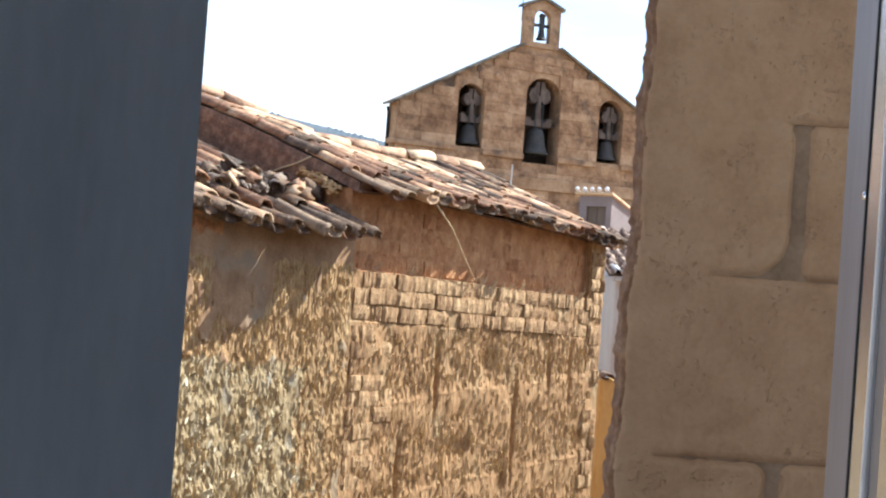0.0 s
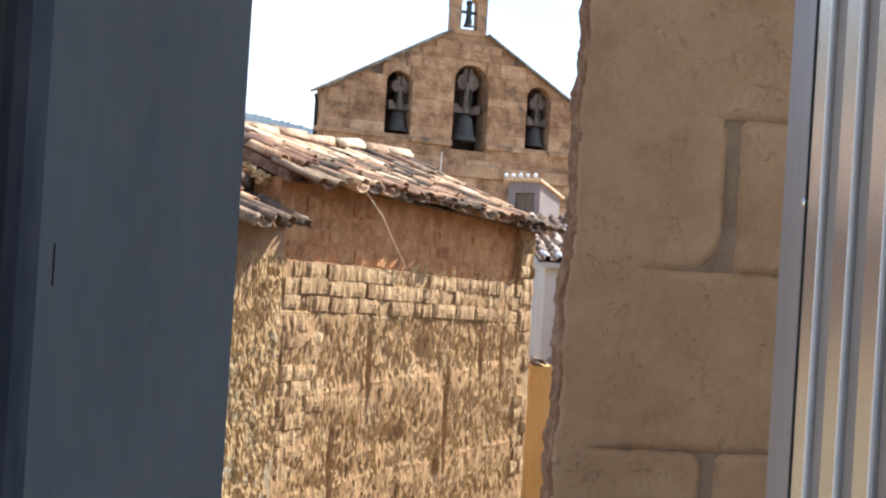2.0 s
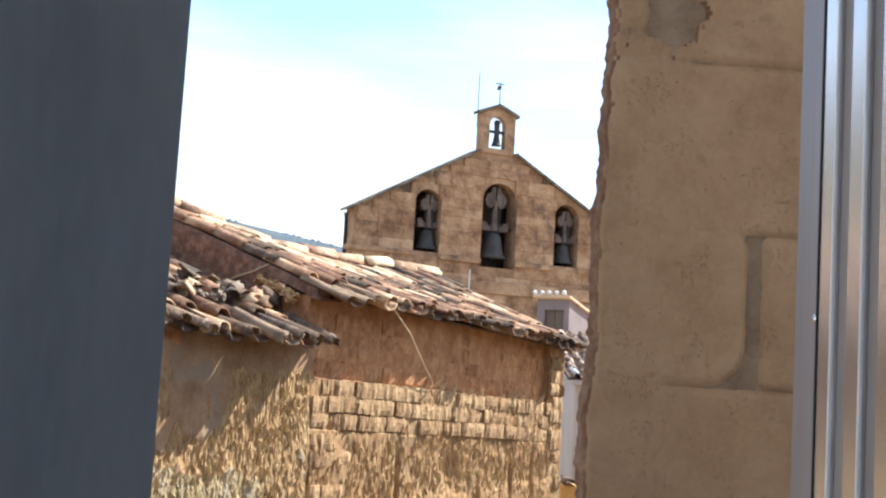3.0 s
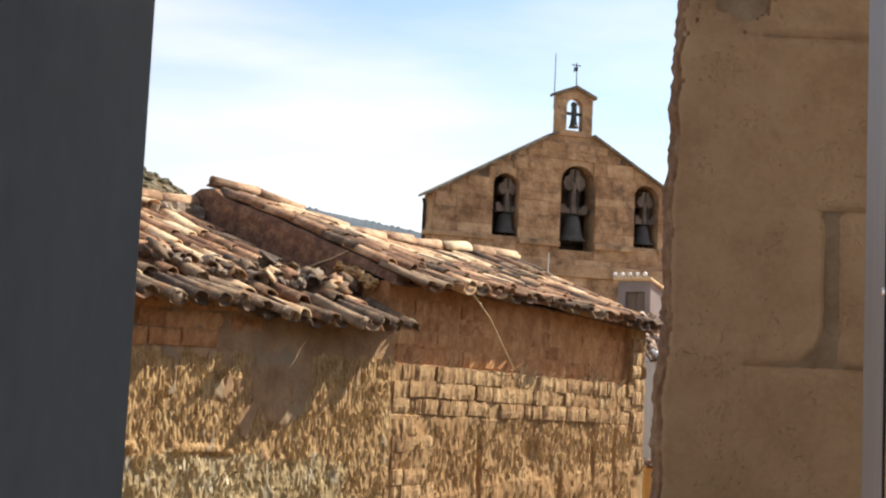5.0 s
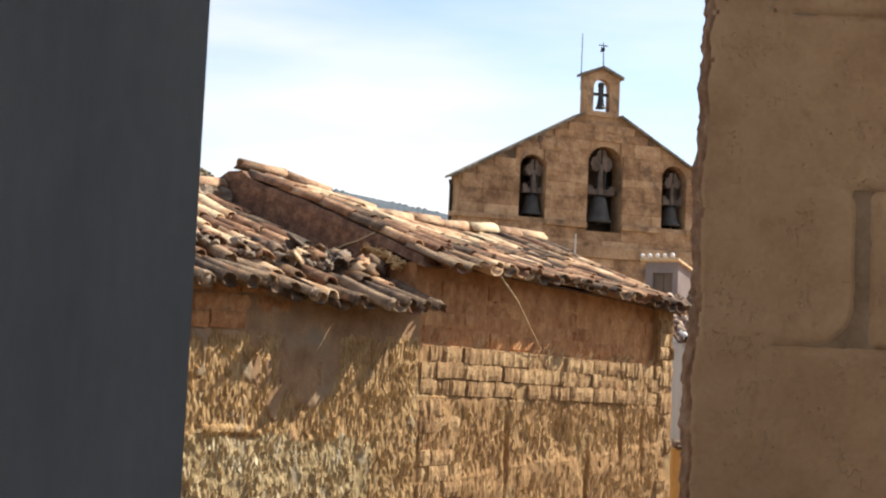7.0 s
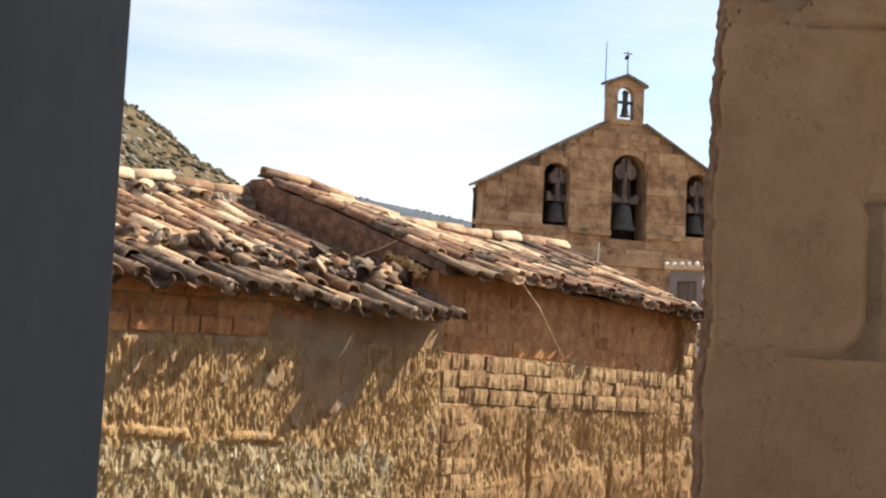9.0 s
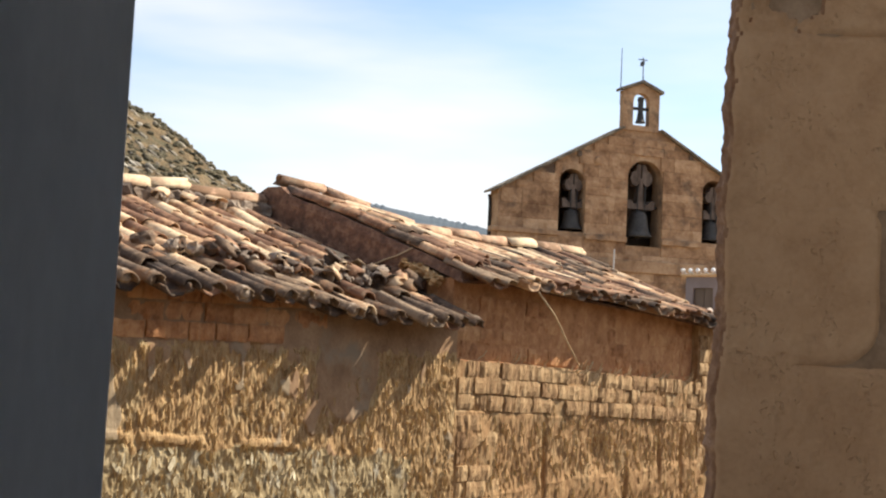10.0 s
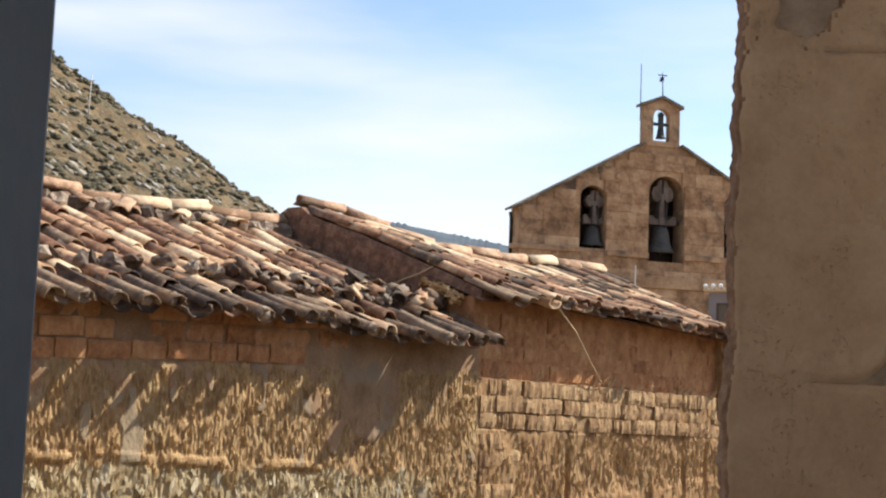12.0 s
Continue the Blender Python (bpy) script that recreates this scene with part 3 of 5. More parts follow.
def left_depth(s, z):
    g = grey_line(s)
    chips = max(0.0, nz(s * 72, z * 24, 2))
    straw_d = 0.007 * (0.45 - abs(nz(s * 31, z * 12, 11)) * 1.8) + 0.006 * nz(s * 58, z * 19, 13) + 0.011 * nz(s * 7, z * 6, 18) + 0.009 * chips
    skin_d = 0.012 + 0.010 * nz(s * 4, z * 4, 61) + 0.003 * nz(s * 22, z * 16, 63)
    k = smooth_k(s, z)
    d = straw_d * (1 - k) + skin_d * k
    low = 1 - step01(z, g - 0.05, g + 0.04)
    if low > 0:
        d2 = 0.020 * nz(s * 9, z * 7, 21) + 0.008 * nz(s * 30, z * 17, 23) + 0.005 * nz(s * 60, z * 33, 25) + 0.010 * max(0.0, nz(s * 50, z * 22, 27))
        d = d * (1 - low) + (d2 * (1 - 0.6 * k) + 0.004) * low
    band = math.exp(-((z - ledge_z(s) - 0.015) / 0.03) ** 4) * step01(nz(s * 3.3, 6.6) + 0.4 * nz(s * 13, z * 9, 2), -0.12, 0.10) * step01(-s, 1.2, 1.5)
    d = d * (1 - 0.6 * band) + 0.020 * band
    top = step01(z, 4.88, 5.0)
    return d * (1 - 0.7 * top) - 0.012 * top


v, f = relief(-0.10, 3.38, 2.6, 5.5, 0.0062, 0.0125, right_depth, 0.35, right_top)
me = mesh_from("front_wall", v, f, M_STRAW_MUD)
me.materials.append(M_SHADED_MUD)
# set-back wall in the eaves' shade takes the redder mud
for poly in me.polygons:
    if poly.center.z > ledge_top(poly.center.x) - 0.012 and poly.center.x < 3.12:
        poly.material_index = 1
front_r = place("front_wall", me, house_r, "sunlit straw-mud plaster worn into upright streaks")
v, f = relief(-4.6, -0.105, 2.9, 5.2, 0.0066, 0.0125, left_depth, 0.35, left_top)
me = mesh_from("front_wall", v, f, M_STRAW_PALE)
me.materials.append(M_GREY_MUD)
me.materials.append(M_SMOOTH_MUD)
me.materials.append(M_ADOBE)
for poly in me.polygons:
    c = poly.center
    if c.z < grey_line(c.x) - 0.01 + 0.05 * nz(c.x * 14, c.z * 9, 3) and c.x < -0.55 + 0.3 * nz(c.x * 5, c.z * 4, 8) + 0.15 * nz(c.x * 21, c.z * 17, 9):
        poly.material_index = 1
    elif smooth_k(c.x, c.z) > 0.5:
        # skin under eaves and in deep shadow takes darker mud, its shade painted in
        poly.material_index = 3 if c.z > 4.78 + 0.10 * nz(c.x * 5, 3.3) + 0.05 * nz(c.x * 22, c.z * 22, 1) or abs(c.x + 1.25) < 0.4 else 2
front_l = place("front_wall", me, house_l, "straw-mud plaster shaded by the eaves, grey and crumbling below")
part("wall_end", box(-6.2, -4.6, 0.0, 0.35, 0, 5.24), M_ADOBE, house_l)
part("wall_base", box(-0.10, 3.36, 0.02, 0.35, 0, 2.6), M_ADOBE, house_r)
part("wall_base", box(-4.6, -0.105, 0.02, 0.35, 0, 2.9), M_ADOBE, house_l)

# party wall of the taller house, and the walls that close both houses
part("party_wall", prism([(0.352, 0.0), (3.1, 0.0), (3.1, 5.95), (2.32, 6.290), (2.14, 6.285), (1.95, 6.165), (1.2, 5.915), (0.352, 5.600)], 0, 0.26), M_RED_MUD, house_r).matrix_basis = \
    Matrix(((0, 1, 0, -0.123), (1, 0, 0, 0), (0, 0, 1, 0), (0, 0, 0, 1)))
part("party_wall", prism([(0.352, 0.0), (3.1, 0.0), (3.1, 5.6), (1.95, 5.90), (0.352, 5.25)], 0, 0.25), M_ADOBE, house_r).matrix_basis = \
    Matrix(((0, 1, 0, 3.12), (1, 0, 0, 0), (0, 0, 1, 0), (0, 0, 0, 1)))
part("back_wall", box(0.15, 3.11, 3.12, 3.4, 0, 5.5), M_ADOBE, house_r)
part("back_wall", box(-6.2, -0.11, 4.6, 4.9, 0, 5.25), M_ADOBE, house_l)
part("end_wall", prism([(0.352, 0.0), (4.6, 0.0), (4.6, 5.3), (2.4, 5.98), (0.352, 5.2)], 0, 0.25), M_ADOBE, house_l).matrix_basis = \
    Matrix(((0, 1, 0, -6.2), (1, 0, 0, 0), (0, 0, 1, 0), (0, 0, 0, 1)))


# ---- roofs ----
def right_roof(u, w):
    """Taller house's front slope: u along the eaves, w from the eaves to the ridge."""
    s = 3.75 * u
    sag = (0.022 - 0.05 * step01(u, 0.0, 0.45)) * math.sin(math.pi * w) + 0.015 * nz(u * 4, w * 3, 31)
    lo = Vector((-0.12 + 3.60 * u, -0.125, 5.44 + 0.045 * step01(u, 0.0, 0.12) - 0.20 * u - 0.05 * u ** 4))
    k = step01(s, 0.0, 1.6)
    hi = Vector((-0.12 + 3.80 * u, 2.25 - 0.43 * k, 6.235 - 0.29 * k - 0.05 * max(0.0, u - 0.45) + 0.012 * math.sin(u * 9)))
    return lo.lerp(hi, w) + Vector((0, 0, sag))


def left_roof(u, w):
    """Lower house's front slope; its eaves reach out further near the party wall."""
    sag = -0.02 * math.sin(math.pi * w) + 0.018 * nz(u * 6, w * 3, 41)
    over = 0.04 + (0.05 * step01(u, 0.845, 0.860) + 0.13 * min(1.0, max(0.0, (u - 0.86) / 0.057))) * (1 - 0.6 * step01(u, 0.930, 0.955))
    lo = Vector((-6.3 + 6.18 * u, -over, 5.255 - 0.09 * max(0.0, u - 0.6) / 0.4 - 0.044 * step01(u, 0.74, 0.79) + 0.012 * math.sin(u * 20)))
    hi = Vector((-6.3 + 6.18 * u, 2.38, 6.005 + 0.012 * math.sin(u * 23)))
    return lo.lerp(hi, w) + Vector((0, 0, sag))


def deck(name, surface, back_drop, parent, material, nu=24, nw=10, thick=0.03):
    verts, faces = [], []
    cols = nw + 2
    for i in range(nu + 1):
        u = i / nu
        for k in range(nw + 1):
            verts.append(surface(u, 0.04 + 0.96 * k / nw))
        far = surface(u, 1.0)
        verts.append(far + Vector((0, 2.2, -back_drop)))
    low = len(verts)
    verts += [p - Vector((0, 0, thick)) for p in verts]
    for i in range(nu):
        for k in range(cols - 1):
            a = i * cols + k
            faces.append((a, a + cols, a + cols + 1, a + 1))
            b = low + a
            faces.append((b, b + 1, b + cols + 1, b + cols))
    for i in range(nu):
        a, b = i * cols, (i + 1) * cols
        faces.append((a, low + a, low + b, b))
        a, b = a + cols - 1, b + cols - 1
        faces.append((a, b, low + b, low + a))
    for k in range(cols - 1):
        a = k
        faces.append((a, a + 1, low + a + 1, low + a))
        a = nu * cols + k
        faces.append((a, low + a, low + a + 1, a + 1))
    return place(name, mesh_from(name, verts, faces, material), parent)


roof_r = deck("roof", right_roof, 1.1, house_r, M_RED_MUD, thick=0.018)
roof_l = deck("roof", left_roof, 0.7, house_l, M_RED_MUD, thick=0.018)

TILES = [tile_mesh("roof_tile", M_TILE, 100 + i) for i in range(7)]
OLD_TILES = [tile_mesh("roof_tile", M_LICHEN_TILE, 200 + i, chip=0.02) for i in range(5)]
SHARDS = [tile_mesh("ridge_shard", m, 340 + i, length=0.13 + 0.04 * i, r0=0.07, r1=0.062, chip=0.012) for i, m in enumerate((M_RIDGE_TILE, M_TILE, M_RIDGE_TILE))]
RIDGE = [tile_mesh("ridge_tile", M_RIDGE_TILE, 300 + i, length=0.42, r0=0.108, r1=0.09, thick=0.016, chip=0.02) for i in range(4)]


def frame_at(surface, u, w, du=0.01, dw=0.03):
    p = surface(u, w)
    y = (surface(u, w + dw) - p).normalized()
    x = surface(min(1, u + du), w) - surface(max(0, u - du), w)
    z = x.cross(y).normalized()
    x = y.cross(z).normalized()
    return p, x, y, z


def lay_tiles(surface, width, slope_len, pitch, show, roof, rng, old_until, jumble, u_from=0.0, reach=lambda u: 0.05, recess=lambda u: 0.10,
              eave=(0.8, 0.9), top=0.9, plugs=0.0):
    """Channel and cover tiles in columns from the eaves up, each tile an object under the roof; some eave mouths stopped with mortar."""
    cols = int(width / pitch)
    rows = int(slope_len / show) + 1
    flip = Matrix.Rotation(math.pi, 4, "Y")
    for c in range(cols + 1):
        u = (c + 0.5) / (cols + 1)
        if u < u_from:
            continue
        for cover in (False, True):
            if c == 0 and not cover:
                continue
            uu = u if cover else u - 0.5 / (cols + 1)
            drift = rng.gauss(0, 0.022)
            high = rng.gauss(0, 0.008)
            shift = rng.uniform(-0.45, 0.1)
            w = 0.0
            for r in range(rows):
                before, w = w, min(top, (r + (shift if r else 0.0)) * show / slope_len)
                if r and w - before < 0.03:
                    break
                p, x, y, z = frame_at(surface, min(0.999, max(0.001, uu)), w)
                old = rng.random() < old_until(u, w)
                m = rng.choice(OLD_TILES if old else TILES)
                j = jumble(u, w)
                turn = Matrix.Rotation(rng.gauss(0, 0.03) + drift + j * rng.gauss(0, 0.35), 4, "Z")
                nod = Matrix.Rotation(-0.030 + rng.gauss(0, 0.010) + j * rng.gauss(0, 0.18), 4, "X")
                lean = Matrix.Rotation(rng.gauss(0, 0.05) + j * rng.gauss(0, 0.5), 4, "Y")
                lift = (0.066 if cover else 0.080) + (rng.uniform(0, 0.05) * j) + r * 0.0006 + high + rng.gauss(0, 0.004)
                basis = Matrix(((x.x, y.x, z.x, 0), (x.y, y.y, z.y, 0), (x.z, y.z, z.z, 0), (0, 0, 0, 1)))
                at = p + z * lift - y * (0.05 + rng.uniform(-0.03, 0.03)) + x * (rng.uniform(-0.012, 0.012) + j * rng.uniform(-0.05, 0.05))
                if r == 0:
                    long_lip = not cover and rng.random() < 0.22
                    at -= y * ((reach(u) if cover or long_lip else reach(u) - recess(u)) + rng.uniform(-0.035, 0.035))
                mm = Matrix.Translation(at) @ basis @ turn @ nod @ lean
                if r == 0 and cover:
                    mm = mm @ Matrix.Diagonal((eave[0], 1.0, eave[1], 1.0))
                    if rng.random() < plugs:
                        place("mortar_plug", rng.choice(PLUGS), roof, m=mm @ Matrix.Translation((0, rng.uniform(0.02, 0.06), 0.022)) @ Matrix.Rotation(rng.uniform(-0.5, 0.5), 4, "Y"))
                if not cover:
                    mm = mm @ flip @ Matrix.Diagonal((1.25, 1.0, 1.15, 1.0))
                place("cover_tile" if cover else "channel_tile", m, roof, m=mm)


def plug_mesh(seed):
    """A rough stop of mortar and stone chips for the mouth of a barrel tile."""
    bm = lump(seed, (0.105, 0.05, 0.085), 0.28, 2)
    me = bpy.data.meshes.new("mortar_plug")
    bm.to_mesh(me)
    bm.free()
    me.materials.append(M_STONE if seed % 2 else M_EAVE_MORTAR)
    return me


PLUGS = [plug_mesh(810 + i) for i in range(5)]
rng = random.Random(11)
lay_tiles(left_roof, 6.18, 2.56, 0.188, 0.375, roof_l, rng,
          lambda u, w: 0.93 if w < 0.09 else (0.55 if w < 0.21 else (0.35 if (u > 0.7 and w < 0.26) else 0.06)),
          lambda u, w: 0.22 if (u > 0.74 and w < 0.30) else (0.12 if w < 0.11 else 0.0), u_from=0.30,
          reach=lambda u: 0.20 if u < 0.72 else 0.11, recess=lambda u: 0.12 if u < 0.72 else (0.04 if u < 0.945 else 0.09), eave=(0.90, 1.0), top=0.81, plugs=0.55)
lay_tiles(right_roof, 3.7, 2.45, 0.182, 0.36, roof_r, rng,
          lambda u, w: 0.5 if w < 0.1 else 0.30, lambda u, w: 0.12 if w < 0.12 else 0.03, reach=lambda u: 0.055, recess=lambda u: 0.05, eave=(0.92, 0.75), plugs=0.25, top=0.79)


def lay_ridge(surface, u0, u1, length, roof, rng, lift):
    n = int(length * abs(u1 - u0) / 0.38)
    for i in range(n):
        u = u0 + (u1 - u0) * (i + 0.5) / n
        p = surface(u, 1.0)
        ax = (surface(min(1, u + 0.02), 1.0) - surface(max(0, u - 0.02), 1.0)).normalized()
        y = -ax
        x = Vector((0, 0, 1)).cross(y).normalized() * -1
        z = x.cross(y)
        basis = Matrix(((x.x, y.x, z.x, 0), (x.y, y.y, z.y, 0), (x.z, y.z, z.z, 0), (0, 0, 0, 1)))
        mm = Matrix.Translation(p + Vector((0, 0, lift + rng.uniform(-0.015, 0.02))) - y * 0.2) @ basis @ Matrix.Rotation(rng.gauss(0, 0.05), 4, "Z") @ Matrix.Rotation(rng.gauss(0, 0.04), 4, "X")
        place("ridge_tile", rng.choice(RIDGE), roof, m=mm)


lay_ridge(left_roof, 0.30, 0.995, 6.18, roof_l, rng, 0.135)
bed = [Vector((-4.5 + 0.11 * i, 0, 0)) for i in range(40)]
for i, p in enumerate(bed):
    at = left_roof((p.x + 6.3) / 6.18, 0.985)
    k = 0.8 + 0.5 * abs(nz(i * 0.7, 3.3))
    lmp = part("ridge_bedding", lump(900 + i, (0.16, 0.20 * k, 0.17), 0.4, 2), M_EAVE_MORTAR if i % 3 else M_STONE, roof_l)
    lmp.location = at + Vector((0, -0.05, 0.07))
for i in range(9):
    u = rng.uniform(0.36, 0.985)
    p, x, y, z = frame_at(left_roof, u, rng.uniform(0.90, 0.955))
    basis = Matrix(((x.x, y.x, z.x, 0), (x.y, y.y, z.y, 0), (x.z, y.z, z.z, 0), (0, 0, 0, 1)))
    place("ridge_shard", rng.choice(SHARDS), roof_l, m=Matrix.Translation(p + z * rng.uniform(0.13, 0.16)) @ basis @ Matrix.Rotation(rng.gauss(0, 0.5), 4, "Z") @ Matrix.Rotation(rng.gauss(0, 0.2), 4, "X") @ Matrix.Diagonal((1, 1, 0.55, 1)))
lay_ridge(right_roof, 0.02, 0.99, 3.85, roof_r, rng, 0.066)

# reddish mortar under the row of tiles along the verge
bm = bmesh.new()
rows = []
for i in range(25):
    p = right_roof(0.0, 0.05 + 0.85 * i / 24)
    h = 0.050 + 0.012 * nz(i * 0.6, 5.5)
    rows.append([bm.verts.new((sx + 0.006 * nz(i * 0.9, sx * 9), p.y, p.z + dz)) for sx, dz in ((-0.128, -0.02), (-0.108, h), (0.03, h), (0.03, -0.02))])
for a, b in zip(rows, rows[1:]):
    for i in range(4):
        bm.faces.new((a[i], a[(i + 1) % 4], b[(i + 1) % 4], b[i]))
bm.faces.new(rows[0][::-1])
bm.faces.new(rows[-1])
bmesh.ops.recalc_face_normals(bm, faces=bm.faces[:])
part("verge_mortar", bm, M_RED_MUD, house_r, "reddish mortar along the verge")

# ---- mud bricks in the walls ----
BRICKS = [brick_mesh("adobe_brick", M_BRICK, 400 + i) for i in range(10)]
SHADED_BRICKS = [brick_mesh("adobe_brick", M_SHADED_BRICK, 430 + i) for i in range(8)]


def lay_bricks(wall, s0, s1, z0, rows, course, lo, hi, rng, skip, depth=0.10, out=0.0, crown=None, kinds=BRICKS, tilt=0.0):
    for r in range(rows):
        z = z0 + r * course
        s = s0 - rng.uniform(0, lo)
        while s < s1:
            ln = rng.uniform(lo, hi)
            a, b = max(s, s0), min(s + ln, s1)
            s += ln
            if b - a < 0.06 or rng.random() < skip(0.5 * (a + b), z):
                continue
            zc = z + course / 2 + rng.uniform(-0.006, 0.006) + tilt * 0.5 * (a + b)
            if crown and zc + course * 0.55 > crown(0.5 * (a + b)):
                continue
            proud = out + rng.uniform(-0.012, 0.010)
            m = Matrix.Translation(((a + b) / 2, depth / 2 - 0.012 - proud, zc)) @ Matrix.Rotation(rng.gauss(0, 0.022) - tilt, 4, "Y") @ Matrix.Diagonal((b - a - 0.004, depth, course - 0.001 + rng.uniform(-0.008, 0.004), 1))
            place("adobe_brick", rng.choice(kinds), wall, m=m)


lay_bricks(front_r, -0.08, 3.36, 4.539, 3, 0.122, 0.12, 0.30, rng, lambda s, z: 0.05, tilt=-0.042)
lay_bricks(front_r, -0.08, 3.10, 4.915, 5, 0.120, 0.19, 0.32, rng, lambda s, z: 0.10 + 0.3 * step01(s, 1.0, 2.0), out=-0.074, crown=right_top, kinds=SHADED_BRICKS, tilt=-0.035)
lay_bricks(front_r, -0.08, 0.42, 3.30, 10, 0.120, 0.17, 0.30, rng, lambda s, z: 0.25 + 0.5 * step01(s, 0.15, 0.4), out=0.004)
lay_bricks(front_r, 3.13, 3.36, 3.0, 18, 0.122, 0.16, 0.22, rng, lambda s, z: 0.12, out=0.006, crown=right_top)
lay_bricks(front_l, -4.6, -0.13, 4.955, 3, 0.113, 0.17, 0.30, rng, lambda s, z: 1.0 if (s > -1.45 or abs(s + 2.98) < 0.10) else 0.02, out=-0.004, crown=lambda s: left_top(s) + 0.12, kinds=SHADED_BRICKS)


# ---- straw that stands out of the mud ----
def straw(name, wall, s0, s1, z0, z1, count, depth, seed, keep):
    rng = random.Random(seed)
    vs, fs = [], []
    for n in range(count):
        s, z = rng.uniform(s0, s1), rng.uniform(z0, z1)
        if rng.random() > keep(s, z):
            continue
        ln, wd = rng.uniform(0.02, 0.075), rng.uniform(0.0007, 0.0019)
        lean, outw = rng.gauss(0, 0.28), rng.uniform(0.001, 0.010)
        y = -depth(s, z) - 0.002
        b = len(vs)
        dx, dz = math.sin(lean), math.cos(lean)
        vs += [(s - wd, y + 0.004, z), (s + wd, y + 0.004, z), (s, y - 0.008, z),
               (s + dx * ln - wd * 0.6, y - outw + 0.003, z - dz * ln), (s + dx * ln + wd * 0.6, y - outw + 0.003, z - dz * ln), (s + dx * ln, y - outw - 0.004, z - dz * ln)]
        fs += [(b, b + 2, b + 5, b + 3), (b + 2, b + 1, b + 4, b + 5), (b + 1, b, b + 3, b + 4), (b, b + 1, b + 2), (b + 3, b + 5, b + 4)]
    ob = place(name, mesh_from(name, vs, fs, M_STRAW), wall)
    return tagged(ob, kind="stuff")


straw("straw", front_r, 0.0, 3.3, 2.9, 4.86, 3400, right_depth, 51, lambda s, z: max(0.35, panel_k(s, z)))
straw("straw", front_l, -4.3, -0.15, 3.1, 4.95, 3400, left_depth, 52, lambda s, z: 0.9 - 0.8 * smooth_k(s, z))


def stalk_tips(wall, s0, s1, z, count, depth, seed):
    """Loose stalks that stick out of the wall near the upper edge of its sunlit part."""
    rng = random.Random(seed)
    bm = bmesh.new()
    for n in range(count):
        s = rng.uniform(s0, s1)
        zz = z(s) + rng.uniform(-0.03, 0.03)
        y = -depth(s, zz)
        up, out, side = rng.uniform(0.03, 0.10), rng.uniform(0.015, 0.05), rng.gauss(0.035, 0.02)
        one = tube([(s, y + 0.01, zz), (s + side * 0.6, y - out * 0.6, zz + up * 0.4), (s + side, y - out, zz + up)], 0.006, 0.003, 4)
        me = bpy.data.meshes.new("tip")
        one.to_mesh(me)
        one.free()
        bm.from_mesh(me)
        bpy.data.meshes.remove(me)
    ob = obj("straw", bm, M_STRAW, wall)
    return tagged(ob, kind="stuff")


stalk_tips(front_r, 0.05, 3.2, lambda s: ledge_top(s) - 0.01, 46, right_depth, 61)

def flakes(name, wall, s0, s1, z0, z1, count, seed, material):
    """Loose plates of old plaster that stand off the wall."""
    rng = random.Random(seed)
    vs, fs = [], []
    for n in range(count):
        s, z = rng.uniform(s0, s1), rng.uniform(z0, z1)
        if z > grey_line(s) - 0.03 or nz(s * 3.1, z * 3.1, 44) < -0.15:
            continue
        wd, ht = rng.uniform(0.008, 0.024), rng.uniform(0.03, 0.11)
        turn, tip = rng.gauss(0, 0.5), rng.gauss(0.15, 0.3)
        y = -left_depth(s, z) - 0.006
        b, k = len(vs), rng.choice((4, 5))
        for lay in (0.0, 0.007):
            for i in range(k):
                a = 2 * math.pi * (i + rng.uniform(-0.25, 0.25)) / k
                px, pz = wd * math.cos(a), ht * 0.5 * math.sin(a)
                qx, qz = px * math.cos(turn) - pz * math.sin(turn), px * math.sin(turn) + pz * math.cos(turn)
                vs.append((s + qx, y + lay - qz * math.sin(tip) - 0.3 * qx * tip, z + qz))
        fs += [tuple(b + i for i in range(k)), tuple(b + k + i for i in reversed(range(k)))]
        fs += [(b + (i + 1) % k, b + i, b + k + i, b + k + (i + 1) % k) for i in range(k)]
    return tagged(place(name, mesh_from(name, vs, fs, material), wall), kind="stuff")


flakes("plaster_debris", front_l, -4.3, -0.75, 3.0, 4.35, 520, 71, M_FLAKE)

# ================= loose things on the roofs =================


def on_left(u, w, lift=0.0):
    return M_HOUSE @ (left_roof(u, w) + Vector((0, 0, lift)))


FRAGS = [tile_mesh("broken_tile", m, 260 + i, length=0.08 + 0.022 * (i % 4), r0=0.062, r1=0.056, chip=0.035) for i, m in enumerate((M_LICHEN_TILE, M_TILE, M_STONE, M_LICHEN_TILE, M_STONE, M_TILE))]
rng = random.Random(23)
for i in range(44):
    crowd = i >= 16
    u = 0.42 + 0.02 * i + rng.uniform(-0.008, 0.008) if not crowd else rng.uniform(0.72, 0.975)
    w = 0.205 + rng.uniform(-0.03, 0.03) if not crowd else 0.15 + abs(rng.gauss(0.0, 0.06))
    k = 0.6 if crowd else 1.05
    sz = (rng.uniform(0.07, 0.16) * k, rng.uniform(0.06, 0.12) * k, rng.uniform(0.07, 0.12) * k)
    st = obj("roof_stone", lump(i, sz, 0.42, 2), M_STONE if crowd or i % 2 else M_LICHEN_TILE)
    st.matrix_basis = Matrix.Translation(on_left(u, w, 0.15)) @ Matrix.Rotation(rng.uniform(0, 3), 4, "Z") @ Matrix.Rotation(rng.gauss(0, 0.4), 4, "X")
    tagged(st, "rough weathered stone weighing down the roof tiles", "stone", "stones on the tiled roof")
